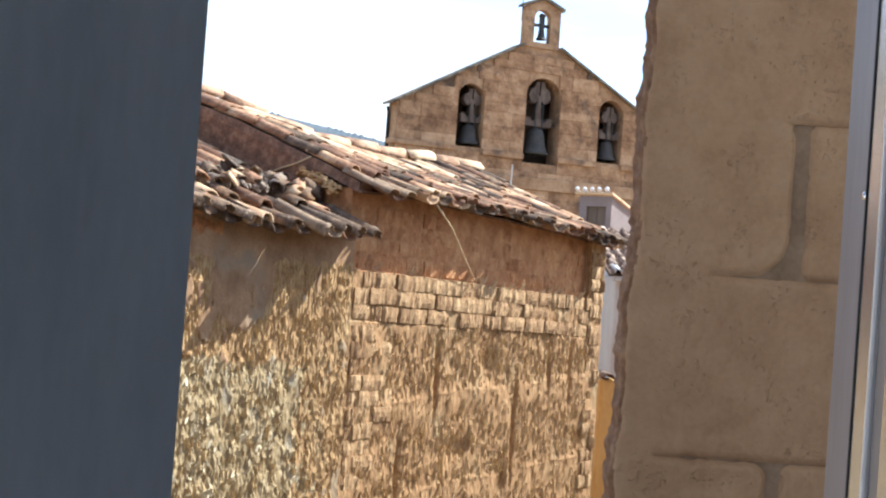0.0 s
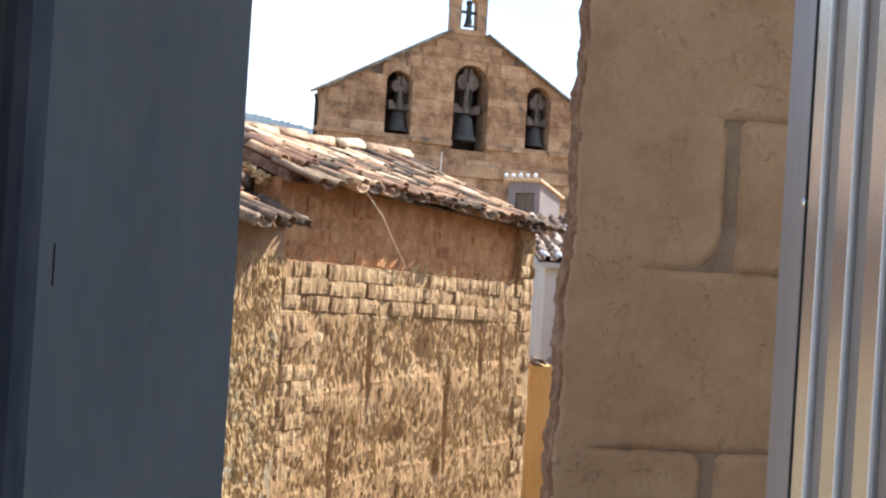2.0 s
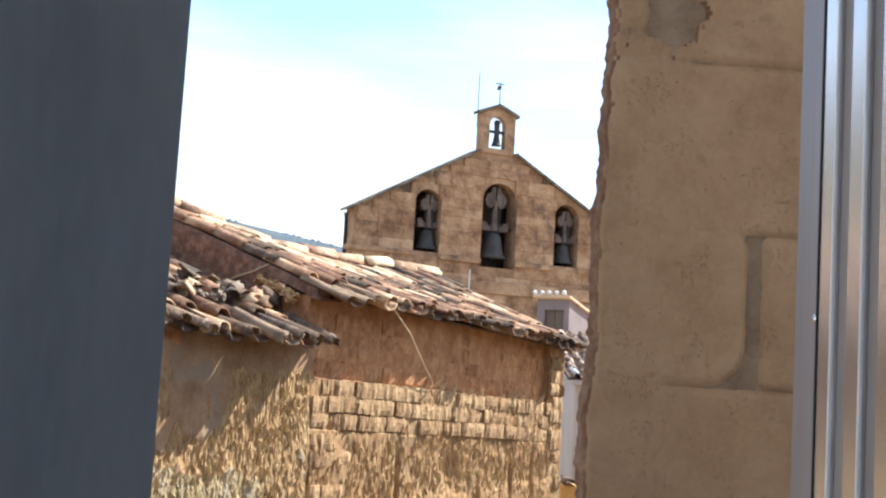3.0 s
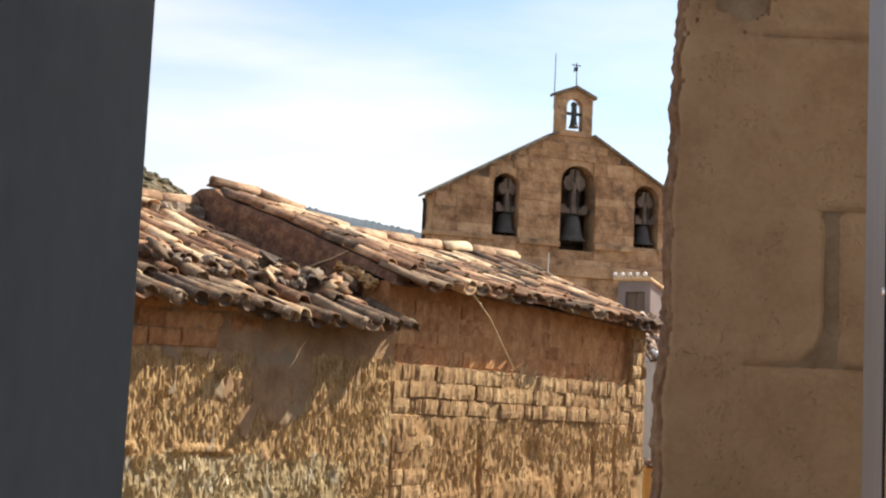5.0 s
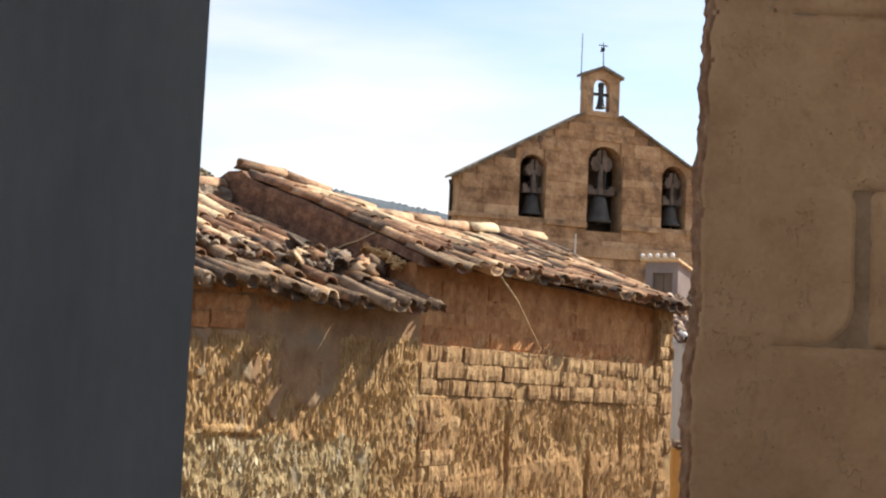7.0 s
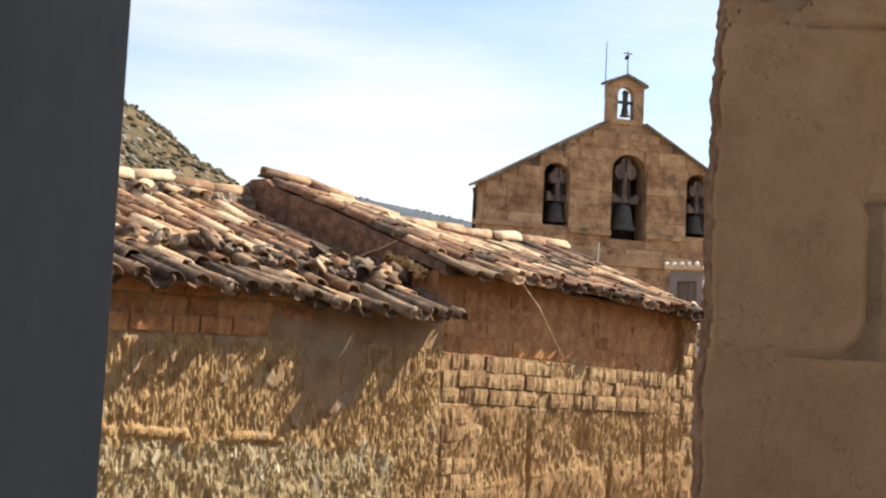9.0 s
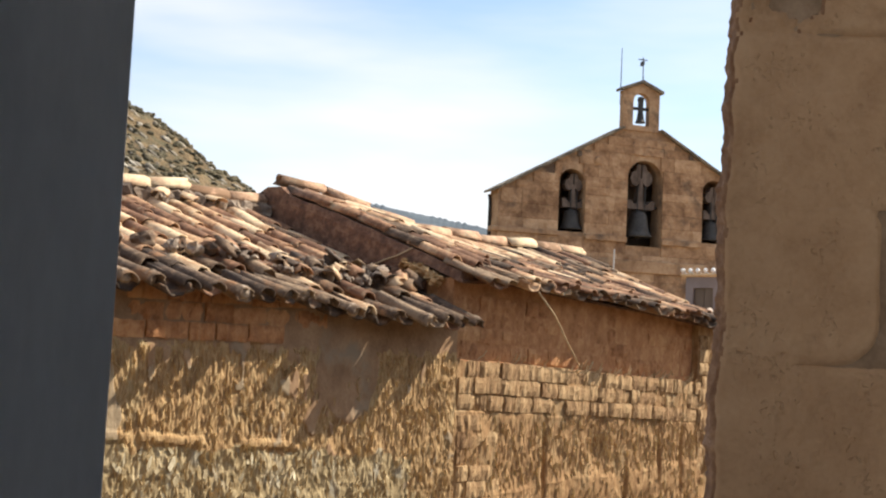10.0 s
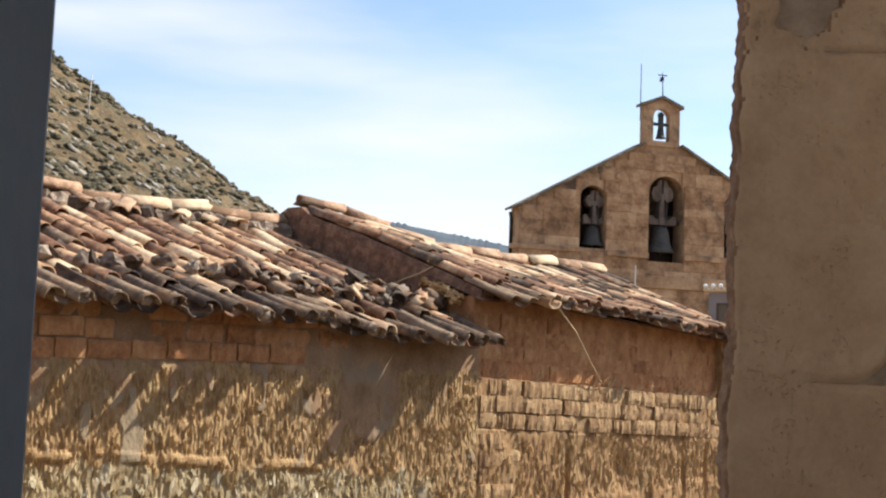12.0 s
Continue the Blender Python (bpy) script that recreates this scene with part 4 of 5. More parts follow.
for i in range(46):
    u, w = rng.uniform(0.70, 0.985), 0.14 + abs(rng.gauss(0.0, 0.085))
    tl = place("broken_tile", rng.choice(FRAGS))
    tl.matrix_basis = Matrix.Translation(on_left(u, w, 0.15)) @ Matrix.Rotation(BETA + rng.gauss(0.1, 0.7), 4, "Z") @ Matrix.Rotation(rng.gauss(0.25, 0.28), 4, "X") @ Matrix.Rotation(rng.gauss(0, 0.5), 4, "Y")
    tagged(tl, "broken piece of grey lichened barrel tile on the roof", "roof tile", "broken tiles on the roof")
for i in range(30):
    b = rng.uniform(0.16, 0.54)
    br = obj("brick_rubble", lump(40 + i, (rng.uniform(0.04, 0.11), rng.uniform(0.03, 0.07), rng.uniform(0.03, 0.06)), 0.75), M_ORANGE)
    at = M_HOUSE @ Vector((-0.15 + rng.uniform(-0.04, 0.03), b, 5.475 + 0.10 * (b - 0.16) / 0.38 + rng.uniform(-0.03, 0.045)))
    br.matrix_basis = Matrix.Translation(at) @ Matrix.Rotation(rng.uniform(0, 3), 4, "Z")
    tagged(br, "broken orange brick lump heaped against the party wall", "rubble", "brick rubble on the roof")

cane = obj("cane", tube([M_HOUSE @ Vector(p) for p in ((0.50, -0.22, 5.45), (0.79, -0.17, 5.27), (1.04, -0.10, 5.08), (1.30, -0.04, 4.88))], 0.0075, 0.005), M_CANE)
tagged(smooth(cane), "thin dry bent cane hanging from the eaves over the wall", "cane")
branch = obj("dry_branch", tube([M_HOUSE @ Vector(p) for p in ((-0.16, 0.98, 5.565), (-0.145, 0.78, 5.635), (-0.13, 0.66, 5.665), (-0.12, 0.50, 5.725))], 0.008, 0.005), M_CANE)
tagged(smooth(branch), "bare dry branch lying across the roof tiles", "branch")
rod = thing("roof_rod", M_HOUSE @ Matrix.Translation(right_roof(0.97, 0.72)), "short pale upright rod standing on the tiled roof", "rod")
part("shaft", tube([(0, 0, 0), (0.01, 0, 0.34)], 0.010, 0.008), M_POLE, rod)
rod = thing("roof_rod", M_HOUSE @ Matrix.Translation(right_roof(0.72, 0.98)), "small broken stub of cane standing on the ridge", "rod")
part("shaft", tube([(0, 0, 0), (0.01, 0, 0.19)], 0.014, 0.010), M_CANE, rod)

# ================= church =================
PHI = radians(20)
M_CH = Matrix(((math.cos(PHI), -math.sin(PHI), 0, 0), (math.sin(PHI), math.cos(PHI), 0, 28.0), (0, 0, 1, 0), (0, 0, 0, 1)))
church = thing("church", M_CH, "old sandstone church gable with three bell arches and small bell turret", "church")
MID, HALF, EAVE_Z, TOP_Z = 3.93, 3.65, 8.715, 10.70
SLOPE = (TOP_Z - EAVE_Z) / HALF
OPENINGS = [(1.80, 2.48, 7.82, 9.33), (3.59, 4.54, 7.60, 9.70), (5.64, 6.33, 7.80, 9.38)]
gable = holed_wall([(0.28, 0), (7.58, 0), (7.58, EAVE_Z), (MID + 0.5, TOP_Z - 0.5 * SLOPE), (MID - 0.5, TOP_Z - 0.5 * SLOPE), (0.28, EAVE_Z)],
                   [arch(*o) for o in OPENINGS], 0.06, 0.60)
front = part("gable_wall", gable, M_CHURCH, church)


def coping(x0, z0, x1, z1, y0, y1, thick):
    return prism([(x0, z0), (x1, z1), (x1, z1 + thick), (x0, z0 + thick)], y0, y1)


part("coping", coping(0.13, EAVE_Z - 0.082, MID - 0.5, TOP_Z - 0.5 * SLOPE, -0.06, 0.64, 0.06), M_CORNICE, church, "lichened stone coping")
part("coping", coping(MID + 0.5, TOP_Z - 0.5 * SLOPE, 7.73, EAVE_Z - 0.082, -0.06, 0.64, 0.06), M_CORNICE, church, "lichened stone coping")
part("string_course", box(0.10, 1.80, -0.05, 0.2, 7.70, 7.82, 0.02), M_CHURCH, church)
for x0, x1 in ((2.48, 3.60), (4.52, 5.62), (6.33, 7.62)):
    part("string_course", box(x0 + 0.01, x1 - 0.01, -0.05, 0.2, 7.66, 7.80, 0.02), M_CHURCH, church)
part("plinth", box(0.10, 7.62, -0.04, 0.06, 6.95, 7.25, 0.02), M_CHURCH, church)
BACK = [(0.98, 0), (7.4, 0), (7.4, EAVE_Z - 0.05), (MID + 0.35, TOP_Z - 0.30), (0.98, EAVE_Z + 0.03)]
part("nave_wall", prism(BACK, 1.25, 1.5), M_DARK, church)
part("nave_wall", box(0.98, 1.2, 0.6, 1.25, 0, EAVE_Z), M_CHURCH, church)
part("nave_wall", box(7.2, 7.4, 0.6, 1.25, 0, EAVE_Z - 0.1), M_CHURCH, church)
part("nave_roof", prism([(0.95, EAVE_Z + 0.0), (MID + 0.35, TOP_Z - 0.33), (7.42, EAVE_Z - 0.08), (7.42, EAVE_Z + 0.0), (MID + 0.35, TOP_Z - 0.25), (0.95, EAVE_Z + 0.08)], 0.6, 1.55), M_TILE, church)
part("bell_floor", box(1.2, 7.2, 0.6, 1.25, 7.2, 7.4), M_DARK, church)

# bell turret
T0, T1, TB, TT = 3.40, 4.37, TOP_Z - 0.5 * SLOPE - 0.02, 11.38
turret = part("turret", holed_wall([(T0, TB), (T1, TB), (T1, TT), ((T0 + T1) / 2, TT + 0.20), (T0, TT)], [arch(3.66, 4.10, 10.54, 11.34, 10)], 0.02, 0.22), M_CHURCH, church)
part("turret_cap", prism([(T0 - 0.08, TT - 0.02), ((T0 + T1) / 2, TT + 0.20), (T1 + 0.08, TT - 0.02), (T1 + 0.08, TT + 0.05), ((T0 + T1) / 2, TT + 0.28), (T0 - 0.08, TT + 0.05)], -0.05, 0.29), M_CORNICE, turret)
part("boss", lump(3, (0.36, 0.16, 0.28), 0.4, 3), M_CHURCH, front, "carved stone boss").location = (2.73, 0.08, 9.62)
# solid dark boxes, coloured as the shade of put-log holes
for x, z in ((3.68, 10.07), (2.30, 9.72), (5.30, 9.9)):
    part("put_log_shade", box(x - 0.06, x + 0.06, 0.02, 0.055, z - 0.08, z + 0.07, 0.01), M_DARK, front)


# added dark rod draws the shaded line at the gable's corner
smooth(part("corner_shade", tube([(0.24, 0.50, 6.2), (0.24, 0.50, 8.45), (0.21, 0.50, 8.60)], 0.04, 0.035, 8), M_IRON, church, "dark rod drawn for the shade at the corner"))


def bell(height, radius):
    r, h = radius, height
    prof = [(r * 1.0, 0), (r * 1.02, h * 0.03), (r * 0.90, h * 0.12), (r * 0.78, h * 0.25), (r * 0.68, h * 0.45), (r * 0.63, h * 0.65), (r * 0.58, h * 0.80), (r * 0.45, h * 0.92), (r * 0.15, h)]
    return lathe(prof, 24)


def hang_bell(name, x, z_rim, h, r, yoke_h, label):
    th = thing(name, M_CH @ Matrix.Translation((x, 0.32, z_rim)), label, "bell", "church bells")
    smooth(part("bell_body", bell(h, r), M_BRONZE, th))
    part("clapper", tube([(0, 0, h * 0.6), (0, 0, -0.05)], 0.02, 0.045), M_IRON, th)
    w = r * 0.9
    foot = [(-w * 1.1, h + 0.02), (w * 1.1, h + 0.02), (w * 1.15, h + 0.22), (w * 0.85, h + 0.24), (w * 0.5, h + 0.13), (w * 0.2, h + 0.20),
            (-w * 0.2, h + 0.20), (-w * 0.5, h + 0.13), (-w * 0.85, h + 0.24), (-w * 1.15, h + 0.22)]
    yoke = part("yoke", prism(foot, -0.13, 0.13), M_YOKE, th, "pale weathered wooden headstock")
    part("post", prism([(-w * 0.24, h + 0.20), (w * 0.24, h + 0.20), (w * 0.16, h + yoke_h * 0.5), (w * 0.20, h + yoke_h * 0.68), (-w * 0.20, h + yoke_h * 0.68), (-w * 0.16, h + yoke_h * 0.5)], -0.11, 0.11), M_YOKE, yoke)
    for sx in (-1, 1):
        wing = [(sx * w * x, h + yoke_h * z) for x, z in ((0.08, 0.60), (0.40, 0.50), (0.74, 0.54), (0.92, 0.66), (0.78, 0.80), (0.46, 0.84), (0.34, 0.96), (0.06, 0.98))]
        part("wing", prism(wing, -0.12, 0.10), M_YOKE, yoke)
    part("axle", tube([(-w * 1.5, 0, h + 0.10), (w * 1.5, 0, h + 0.10)], 0.03, 0.03), M_IRON, th)
    for sx in (-1, 1):
        part("strap", box(sx * w * 0.30 - 0.012, sx * w * 0.30 + 0.012, -0.15, -0.132, h - 0.05, h + yoke_h * 0.5), M_IRON, th)
    return th


hang_bell("church_bell", 2.25, 7.90, 0.50, 0.29, 0.85, "dark bronze bell under a wooden headstock in an arch")
hang_bell("church_bell", 4.04, 7.84, 0.66, 0.36, 1.15, "large dark bronze bell under a wooden headstock")
hang_bell("church_bell", 6.05, 7.90, 0.50, 0.28, 0.85, "dark bronze bell under a wooden headstock in an arch")
tb = thing("turret_bell", M_CH @ Matrix.Translation((3.90, 0.11, 10.62)), "small dark bell on a cross-shaped yoke in the turret", "bell", "church bells")
smooth(part("bell_body", bell(0.28, 0.125), M_IRON, tb))
part("yoke", box(-0.06, 0.06, -0.04, 0.04, 0.22, 0.60, 0.01), M_IRON, tb)
part("axle", box(-0.215, 0.215, -0.035, 0.035, 0.31, 0.38, 0.008), M_IRON, tb)
part("knob", lump(9, (0.19, 0.12, 0.15), 0.1), M_IRON, tb).location = (0, 0, 0.58)

rod_thing = thing("lightning_rod", M_CH @ Matrix.Translation((3.52, 0.46, 11.40)), "thin grey lightning rod beside the turret top", "rod")
part("shaft", tube([(0, 0, -0.3), (0, 0, 1.12)], 0.014, 0.009), M_IRON, rod_thing)
vane = thing("weather_vane", M_CH @ Matrix.Translation((3.95, 0.12, 11.62)), "small iron weather vane on the turret top", "weather vane")
part("shaft", tube([(0, 0, -0.05), (-0.02, 0, 0.64)], 0.016, 0.010), M_IRON, vane)
part("arrow", box(-0.14, 0.10, -0.008, 0.008, 0.56, 0.585), M_IRON, vane)
part("tail", prism([(-0.10, 0.40), (0.02, 0.44), (0.02, 0.54), (-0.08, 0.52)], -0.006, 0.006), M_IRON, vane)


# ashlars, each a block of its own standing a little proud
def free_spans(z0, z1):
    """Stretches of the gable between its edges and openings for a course z0..z1."""
    k = max(0.0, (z1 - EAVE_Z) / SLOPE)
    spans = [(0.285 + k, 7.575 - k)]
    for a, b, lo, top in OPENINGS:
        if z1 <= lo or z0 >= top:
            continue
        r = (b - a) / 2
        zz = max(z0, lo)
        d = zz - (top - r)
        half = r if d <= 0 else math.sqrt(max(0.0, r * r - d * d))
        c = (a + b) / 2
        spans = [t for p, q in spans for t in ((p, min(q, c - half)), (max(p, c + half), q)) if t[1] - t[0] > 0.08]
    return spans


ASHLARS = [stone_mesh("ashlar", M_ASHLAR, 600 + i) for i in range(8)]
rng = random.Random(31)
z = 6.2
while z < TOP_Z - 0.6:
    h = rng.choice((0.20, 0.24, 0.29, 0.34))
    for a, b in free_spans(z, z + h):
        x = a
        while x < b - 0.05:
            ln = rng.uniform(0.35, 0.85)
            if b - (x + ln) < 0.25:
                ln = b - x
            place("ashlar", rng.choice(ASHLARS), front, m=Matrix.Translation((x + ln / 2, 0.049 - rng.uniform(0.0, 0.005), z + h / 2)) @ Matrix.Diagonal((ln - 0.002, 0.05, h - 0.002, 1)))
            x += ln
    z += h

# ================= small houses behind =================
white = thing("white_house", Matrix.Translation((2.68, 13.4, 0)), "white rendered house with pale barrel-tiled roof", "house")
part("wall", box(0.0, 4.0, 0.0, 3.6, 0, 5.0, 0.03), M_WHITE, white)
part("eave_board", box(-0.05, 4.1, -0.12, 0.0, 4.94, 5.0, 0.01), M_WHITE, white)


def white_roof(u, w):
    lo, hi = Vector((-0.1 + 4.2 * u, -0.16, 5.0)), Vector((-0.1 + 4.2 * u, 1.9, 5.56))
    return lo.lerp(hi, w)


PALE = [tile_mesh("roof_tile", M_PALE_TILE, 700 + i) for i in range(4)]
wr = deck("roof", white_roof, 0.4, white, M_DECK, 6, 4)
WHITE_ENDS = [tile_mesh("roof_tile", M_WHITE, 720 + i) for i in range(2)]
for c in range(30):
    for r in range(10):
        for cover in (True, False):
            p, x, y, z_ = frame_at(white_roof, min(0.99, (c + (0.5 if cover else 0.0)) / 30 + 0.005), r * 0.20 / 2.13)
            basis = Matrix(((x.x, y.x, z_.x, 0), (x.y, y.y, z_.y, 0), (x.z, y.z, z_.z, 0), (0, 0, 0, 1)))
            mm = Matrix.Translation(p + z_ * (0.035 if cover else 0.05) + x * rng.uniform(-0.01, 0.01)) @ basis @ Matrix.Rotation(rng.gauss(0, 0.05), 4, "Z") @ Matrix.Diagonal((0.66, 0.60, 0.66, 1))
            me = rng.choice(WHITE_ENDS if cover and r == 0 else PALE)
            place("cover_tile" if cover else "channel_tile", me, wr, m=mm if cover else mm @ Matrix.Rotation(math.pi, 4, "Y"))

yard = thing("yard_wall", Matrix.Translation((2.40, 12.45, 0)), "ochre rendered yard wall capped with pale tiles", "wall")
part("wall", box(0.0, 3.0, 0.0, 0.28, 0, 3.92, 0.02), M_OCHRE, yard)
for c in range(13):
    place("cap_tile", rng.choice(PALE), yard, m=Matrix.Translation((0.08 + c * 0.22, -0.05, 3.93)) @ Matrix.Rotation(rng.gauss(0, 0.05), 4, "Z"))

rear = thing("rear_house", Matrix.Translation((3.4, 19.0, 0)), "plain house with a tiled roof behind the white one", "house")
part("wall", box(0.0, 6.0, 0.0, 6.5, 0, 5.55), M_WHITE, rear)
part("roof", prism([(-0.1, 5.55), (6.1, 5.55), (6.1, 5.65), (-0.1, 5.65)], -0.1, 6.6), M_TILE, rear)

HUT = Matrix.Translation((4.44, 23.1, 5.60)) @ Matrix.Rotation(radians(-41.3), 4, "Z")
hut = thing("roof_hut", HUT, "small pale rendered roof hut with a dark shutter and tiled top", "hut")
SIDE = Matrix(((0, 1, 0, 0), (1, 0, 0, 0), (0, 0, 1, 0), (0, 0, 0, 1)))
part("wall", holed_wall([(-0.72, 0.0), (0, 0.0), (0, 0.94), (-0.72, 0.94)], [[(-0.56, 0.20), (-0.12, 0.20), (-0.12, 0.72), (-0.56, 0.72)]], 0.0, 0.12), M_HUT, hut)
for x0 in (-0.72, -0.10):
    part("side_wall", prism([(0.122, 0.0), (0.78, 0.0), (0.78, 0.70), (0.122, 0.90)], x0, x0 + 0.10), M_HUT, hut).matrix_basis = SIDE
part("back_wall", box(-0.62, -0.10, 0.66, 0.78, 0, 0.70), M_HUT, hut)
part("shutter", box(-0.56, -0.345, 0.05, 0.09, 0.20, 0.72, 0.008), M_SHUT, hut, "dark brown wooden shutter leaf")
part("shutter", box(-0.335, -0.12, 0.05, 0.09, 0.20, 0.72, 0.008), M_SHUT, hut, "dark brown wooden shutter leaf")
part("roof", prism([(-0.09, 0.955), (0.86, 0.67), (0.86, 0.71), (-0.09, 0.995)], -0.79, 0.06), M_TILE, hut).matrix_basis = SIDE
for i in range(5):
    place("eave_tile", WHITE_ENDS[i % 2], hut, m=Matrix.Translation((-0.70 + i * 0.165, -0.13, 0.985)) @ Matrix.Rotation(-0.28, 4, "X") @ Matrix.Diagonal((0.62, 0.6, 0.62, 1)))
    part("tile_stop", lump(70 + i, (0.085, 0.07, 0.085), 0.15, 2), M_LIME, hut, "whitewashed round tile end").location = (-0.70 + i * 0.165, -0.155, 1.045)

# ================= the wall outside the window =================
NEAR_Y = 1.45


def near_edge(z):
    """The broken free end of the near wall."""
    return 0.2955 + 0.022 * (z - 5.0) + 0.0068 * nz(z * 13, 2.2) + 0.0040 * nz(z * 34, 4.1) + 0.0016 * nz(z * 120, 8.1)


def chipped(x, z):
    """Below 1 inside the deep chip in the upper block."""
    return ((x - 0.383) / 0.036) ** 2 + ((z - 5.475) / 0.055) ** 2 + 0.9 * nz(x * 40, z * 40, 3)


def worn_block(x0, x1, z0, z1, depth, free_end, r, opens):
    """A worn block, its face a fine grid. Joints are smeared over near the free end and open up further in."""
    nx, nzc = max(8, round((x1 - x0) / 0.006)), max(8, round((z1 - z0) / 0.006))
    verts, faces = [], []
    for k in range(nzc + 1):
        zz = z0 + (z1 - z0) * k / nzc
        xs = near_edge(zz) if free_end else x0
        for i in range(nx + 1):
            x = xs + (x1 - xs) * i / nx
            left = 1.0 if free_end else x - x0
            ex, ez = min(left, x1 - x), min(zz - z0, z1 - zz)
            e = min(ex, ez)
            low_end = zz - z0 < z1 - zz
            rr = (r if low_end else r * 0.45) if x1 - x < left else r * 0.25
            if ex < rr and ez < rr:
                e = min(e, rr - math.hypot(rr - ex, rr - ez))
            at = opens[0] if low_end else opens[1]
            open_k = step01(x + 0.03 * nz(x * 9, zz * 9, 6), at, at + 0.05) if ez <= ex else 1.0
            sink = 0.0125 * (1 - step01(e, -0.006, 0.0085 + 0.004 * nz(x * 30, zz * 30, 12))) * open_k
            if free_end and x - xs < 0.009:
                sink += (0.009 - (x - xs)) ** 2 / 0.009 * 0.6
            wob = 0.0032 * nz(x * 13, zz * 13) + 0.0013 * nz(x * 48, zz * 48, 7) - 0.006 * max(0.0, nz(x * 85, zz * 60, 9) - 0.22)
            q = chipped(x, zz)
            if q < 1.4:
                sink += 0.016 * (1 - step01(q, 0.3, 1.4))
            rough = (1 - step01(x, 0.37, 0.44)) * step01(zz, 5.392, 5.405) * (1 - step01(zz, 5.44, 5.49))
            wob += rough * (0.006 * nz(x * 60, zz * 45, 21) + 0.005 * nz(x * 130, zz * 90, 22) - 0.004)
            verts.append((x, NEAR_Y + sink - wob, zz))
    row = nx + 1
    for k in range(nzc):
        for i in range(nx):
            a = k * row + i
            faces.append((a, a + 1, a + row + 1, a + row))
    edge = [i for i in range(row)] + [k * row + nx for k in range(1, nzc + 1)] + [nzc * row + i for i in range(nx - 1, -1, -1)] + [k * row for k in range(nzc - 1, 0, -1)]
    prev = []
    for v in edge:
        prev.append(len(verts))
        verts.append(verts[v])
    for s in (0.25, 0.5, 0.75, 1.0):
        cur = []
        for v in edge:
            x, y, zz = verts[v]
            if free_end and x - near_edge(zz) < 0.01:
                x += 0.0035 * nz(zz * 26, s * 3.1) + 0.004 * nz(zz * 75, s * 7) + 0.003 * nz(zz * 160, s * 9)
            cur.append(len(verts))
            verts.append((x, NEAR_Y + depth * s, zz))
        for n in range(len(edge)):
            m = (n + 1) % len(edge)
            faces.append((prev[m], prev[n], cur[n], cur[m]))
        prev = cur
    faces.append(tuple(prev))
    return verts, faces


near = tagged(obj("wall_outer", box(0.325, 3.2, NEAR_Y + 0.0075, NEAR_Y + 0.053, 3.4, 6.9), M_MORTAR), "shaded tan block wall with worn edges beside the window", "wall", kind="structure")
COURSES = [(4.155, 4.360), (4.360, 4.565), (4.565, 4.777), (4.777, 4.999), (4.999, 5.189), (5.189, 5.402), (5.402, 5.605), (5.605, 5.81), (5.81, 6.015)]
CUTS = [0.47, 0.66, 0.478, 0.70, 0.488, 0.72, 0.66, 0.69, 0.49]
OPENS = [0.36, 0.40, 0.38, 0.315, 0.385, 0.45, 0.36, 0.40, 0.37, 0.4]
for row, ((z0, z1), cut) in enumerate(zip(COURSES, CUTS)):
    x = 0.0
    for n, right in enumerate((cut, cut + 0.40, cut + 0.80)):
        v, f = worn_block(x, right, z0, z1, 0.048, n == 0, 0.052, OPENS[row:row + 2])
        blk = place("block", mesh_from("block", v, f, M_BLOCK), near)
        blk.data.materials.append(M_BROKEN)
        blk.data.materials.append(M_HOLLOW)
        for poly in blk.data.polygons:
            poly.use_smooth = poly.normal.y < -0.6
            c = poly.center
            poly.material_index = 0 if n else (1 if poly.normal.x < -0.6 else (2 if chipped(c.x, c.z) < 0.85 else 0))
        x = right + 0.017

# ================= window, leaf, room =================
jamb = thing("window_1", Matrix.Translation((0.2384, 0.651, 0)), "aluminium sliding window frame with upright channels", "window", kind="structure")


def extrude_profile(points, z0, z1):
    bm = bmesh.new()
    a = [bm.verts.new((x, y, z0)) for x, y in points]
    b = [bm.verts.new((x, y, z1)) for x, y in points]
    for i in range(len(a)):
        j = (i + 1) % len(a)
        bm.faces.new((a[i], a[j], b[j], b[i]))
    bm.faces.new(a[::-1])
    bm.faces.new(b)
    bmesh.ops.recalc_face_normals(bm, faces=bm.faces[:])
    return bm


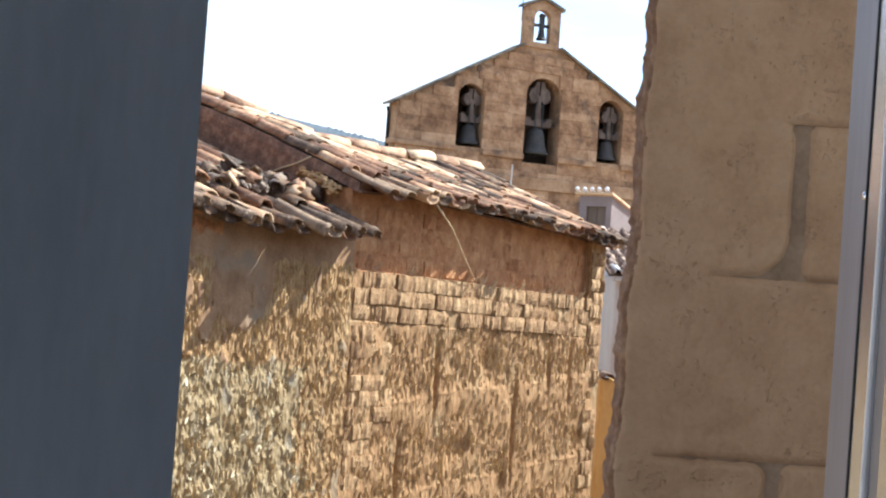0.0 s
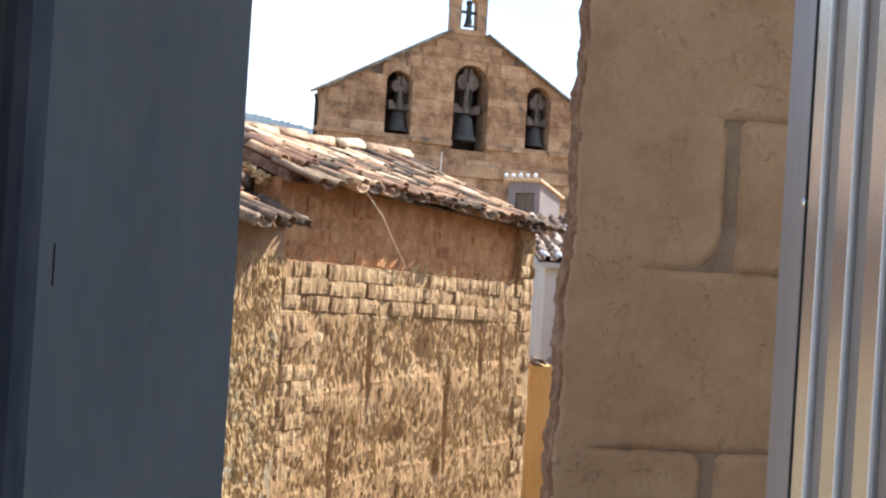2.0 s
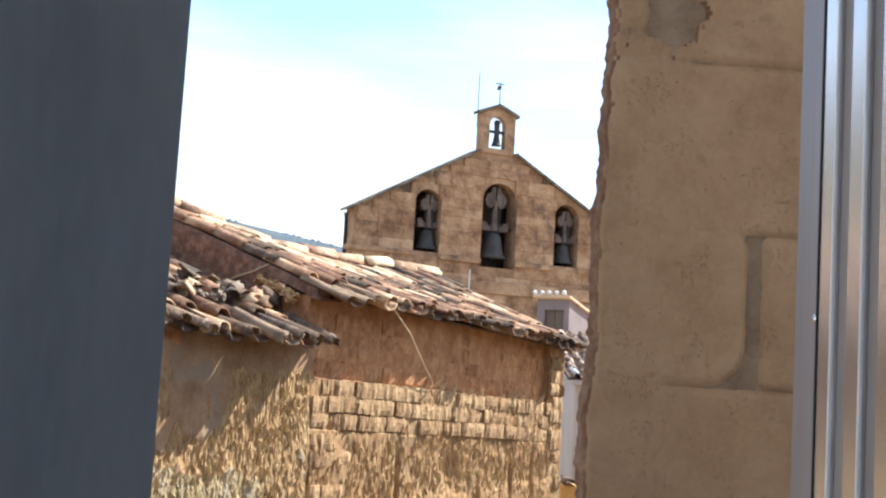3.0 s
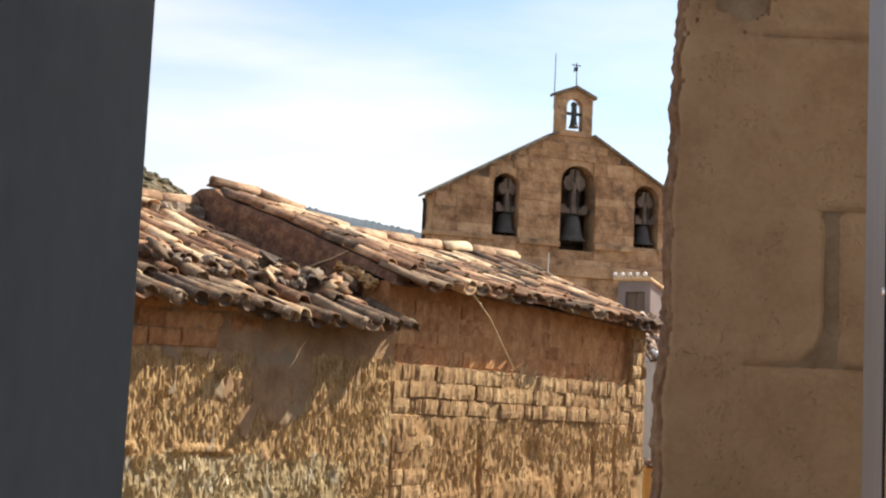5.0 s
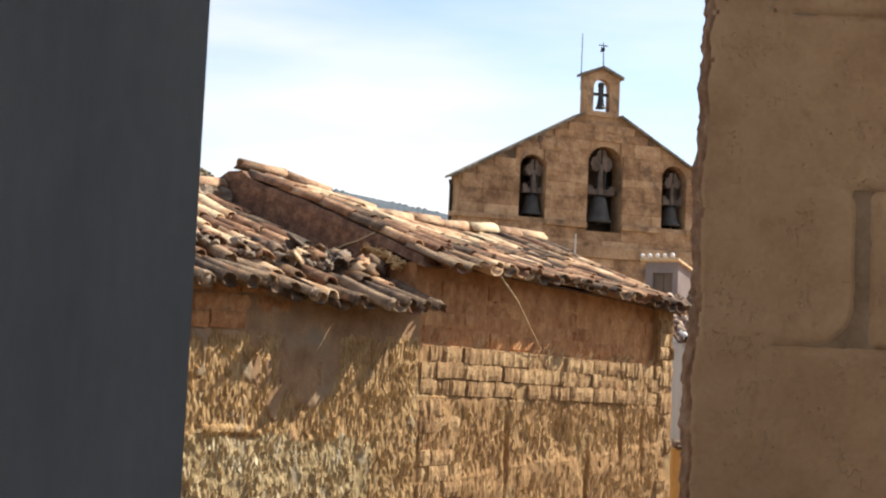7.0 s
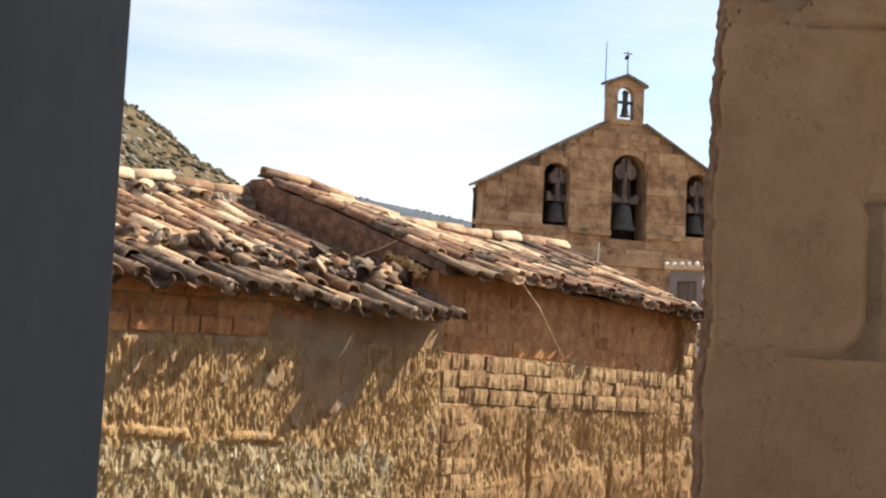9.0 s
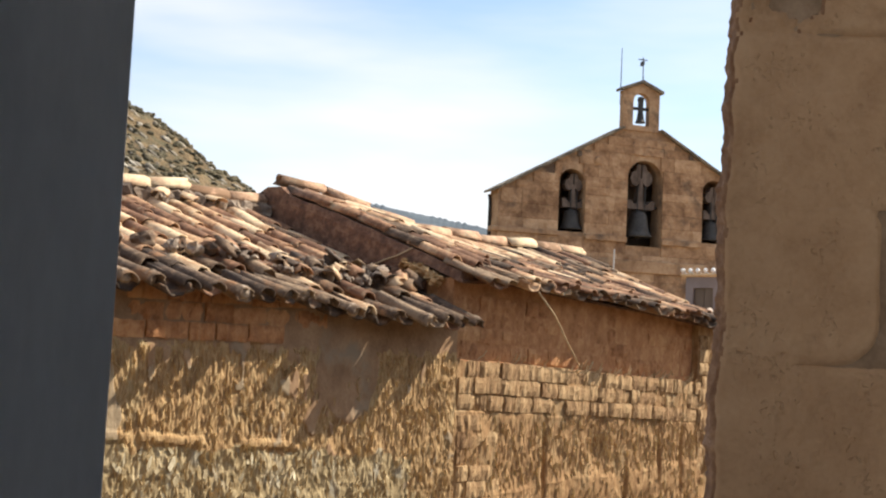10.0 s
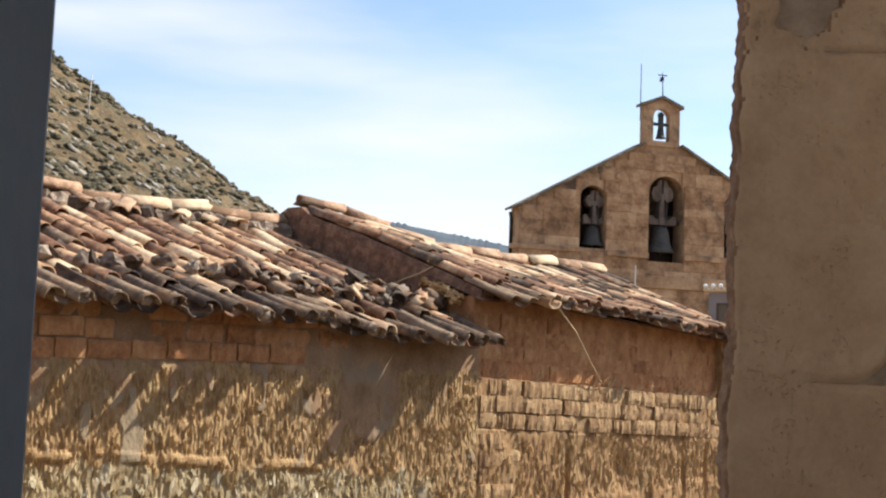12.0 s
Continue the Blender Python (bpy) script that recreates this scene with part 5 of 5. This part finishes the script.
FACE = -0.0085
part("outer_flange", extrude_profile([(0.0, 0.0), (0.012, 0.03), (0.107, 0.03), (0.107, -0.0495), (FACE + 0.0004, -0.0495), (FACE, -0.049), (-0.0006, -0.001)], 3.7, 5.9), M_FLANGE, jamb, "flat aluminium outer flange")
part("gap_strip", extrude_profile([(FACE - 0.0003, -0.0497), (FACE - 0.0003, -0.0513), (0.107, -0.0513), (0.107, -0.0497)], 3.7, 5.9), M_GAP, jamb, "thin black strip drawn as the gap's shade")
y = -0.0515
for n in range(5):
    part("channel", extrude_profile([(FACE + 0.0003, y), (FACE + 0.0003, y - 0.0168), (0.107, y - 0.0168), (0.107, y)], 3.7, 5.9), M_ALU, jamb)
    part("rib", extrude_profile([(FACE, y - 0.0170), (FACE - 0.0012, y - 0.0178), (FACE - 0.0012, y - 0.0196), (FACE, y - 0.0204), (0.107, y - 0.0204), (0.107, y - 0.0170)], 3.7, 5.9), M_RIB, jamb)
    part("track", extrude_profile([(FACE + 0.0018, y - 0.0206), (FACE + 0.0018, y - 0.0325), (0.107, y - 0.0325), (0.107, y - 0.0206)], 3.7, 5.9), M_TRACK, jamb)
    part("gap_strip", extrude_profile([(FACE + 0.0012, y - 0.0327), (FACE + 0.0012, y - 0.0338), (0.107, y - 0.0338), (0.107, y - 0.0327)], 3.7, 5.9), M_GAP, jamb)
    y -= 0.0340
screw = part("screw", lathe([(0.0022, -0.001), (0.0022, 0.0004), (0.0013, 0.0011)], 12), M_ALU, jamb)
screw.matrix_basis = Matrix.Translation((FACE - 0.0002, -0.0485, 5.038)) @ Matrix.Rotation(radians(-90), 4, "Y")

# the leaf whose free edge stands close to the camera
LEAF_DIR = Vector((-0.953, 0.303, 0))
LEAF_IN = Vector((-0.303, -0.953, 0))
leaf_m = Matrix(((LEAF_DIR.x, LEAF_IN.x, 0, -0.0296), (LEAF_DIR.y, LEAF_IN.y, 0, 0.1265), (0, 0, 1, 0), (0, 0, 0, 1)))
leaf = thing("window_leaf", leaf_m, "grey painted window leaf standing open, its edge worn", "window leaf")
TH = 0.041
prof = [(0.0006, 0.0), (0.0, 0.001)] + [(0.0, TH * k / 8) for k in range(1, 8)] + [(0.0, TH - 0.0014)]
for k in range(1, 7):
    a = math.pi / 2 * k / 6
    prof.append((0.0014 - 0.0014 * math.cos(a), TH - 0.0014 + 0.0014 * math.sin(a)))
prof += [(1.165, TH), (1.165, 0.0)]
part("stile", extrude_profile(prof, 3.75, 5.85), M_LEAF, leaf)
part("worn_glint_corner", extrude_profile([(-0.00015, TH - 0.0022), (-0.0001, TH - 0.0013), (0.0003, TH - 0.0003), (0.0012, TH + 0.0001), (0.0020, TH + 0.0001), (0.0020, TH - 0.001), (0.001, TH - 0.0022)], 3.76, 5.84), M_EDGE, leaf, "worn corner with the sky's bluish glint in its colour")
part("lock_slot", box(-0.00004, 0.001, TH - 0.0046, TH - 0.0044, 4.9955, 4.9985), M_IRON, leaf, "narrow dark slot")
part("latch", lump(5, (0.004, 0.003, 0.005), 0.2), M_IRON, leaf, "small dark chipped latch tongue").location = (0.0015, TH + 0.0003, 5.0175)

# the unseen room round the camera; its white walls bounce light onto the leaf
# the east wall's opening is added to let sun brighten the leaf
for nm, bx in (("wall_window_left", (-1.25, -1.135, 0.345, 0.690, 3.4, 6.9)), ("wall_window_right", (0.3460, 3.2, 0.40, 0.690, 3.4, 6.9)),
               ("wall_window_below", (-1.135, 0.3460, 0.40, 0.690, 3.4, 3.7)), ("wall_window_above", (-1.135, 0.3460, 0.40, 0.690, 5.9, 6.9)),
               ("wall_west", (-1.45, -1.25, -1.6, 0.690, 3.4, 6.9)), ("wall_east_low", (1.1, 1.3, -1.6, 0.40, 3.4, 4.6)), ("wall_east_high", (1.1, 1.3, -1.6, 0.40, 5.5, 6.9)), ("wall_east_a", (1.1, 1.3, -1.6, -0.78, 4.6, 5.5)), ("wall_east_b", (1.1, 1.3, -0.35, 0.40, 4.6, 5.5)), ("wall_south", (-1.45, 1.3, -1.8, -1.6, 3.4, 6.9))):
    tagged(obj(nm, box(*bx), M_PLASTER), "plain white plastered wall of the unseen room", "wall", kind="structure")
tagged(obj("floor", box(-1.45, 1.3, -1.8, 0.690, 3.2, 3.4), M_FLOOR), "plain tiled floor of the room", "floor", kind="structure")
tagged(obj("ceiling", box(-1.25, 1.1, -1.6, 0.40, 6.2, 6.4), M_PLASTER), "plain plastered ceiling of the room", "ceiling", kind="structure")
# unseen eave added to keep sky light off the near wall
tagged(obj("roof_light_blocker", box(-1.6, 3.3, -1.9, 1.02, 6.9, 7.05, 0.02), M_DECK), "unseen boarded eave added to block sky light", "roof", kind="structure")
# unseen wall added so that less light enters the recess
tagged(obj("wall_light_blocker", box(3.2, 3.4, 0.40, NEAR_Y + 0.09, 3.4, 6.9), M_MORTAR), "unseen wall added to close the recess from light", "wall", kind="structure")

# unseen plain bodies added to cut light in the lane: the house with the window and one along the lane's far side
tagged(obj("wall_house_west", box(-9.0, -1.45, -6.0, 0.690, 0, 7.6), M_ADOBE), "unseen mud outer wall of the window's house, added to cut sky light", "wall", kind="structure")
tagged(obj("wall_house_low", box(-1.45, 3.3, -6.0, 0.690, 0, 3.2), M_ADOBE), "unseen plain mud lower storey of the house with the window", "wall", kind="structure")
tagged(obj("wall_lane_blocker", box(4.9, 9.0, 1.6, 10.0, 0, 5.9), M_ADOBE), "unseen plain mud wall added to darken the lane", "wall", kind="structure")
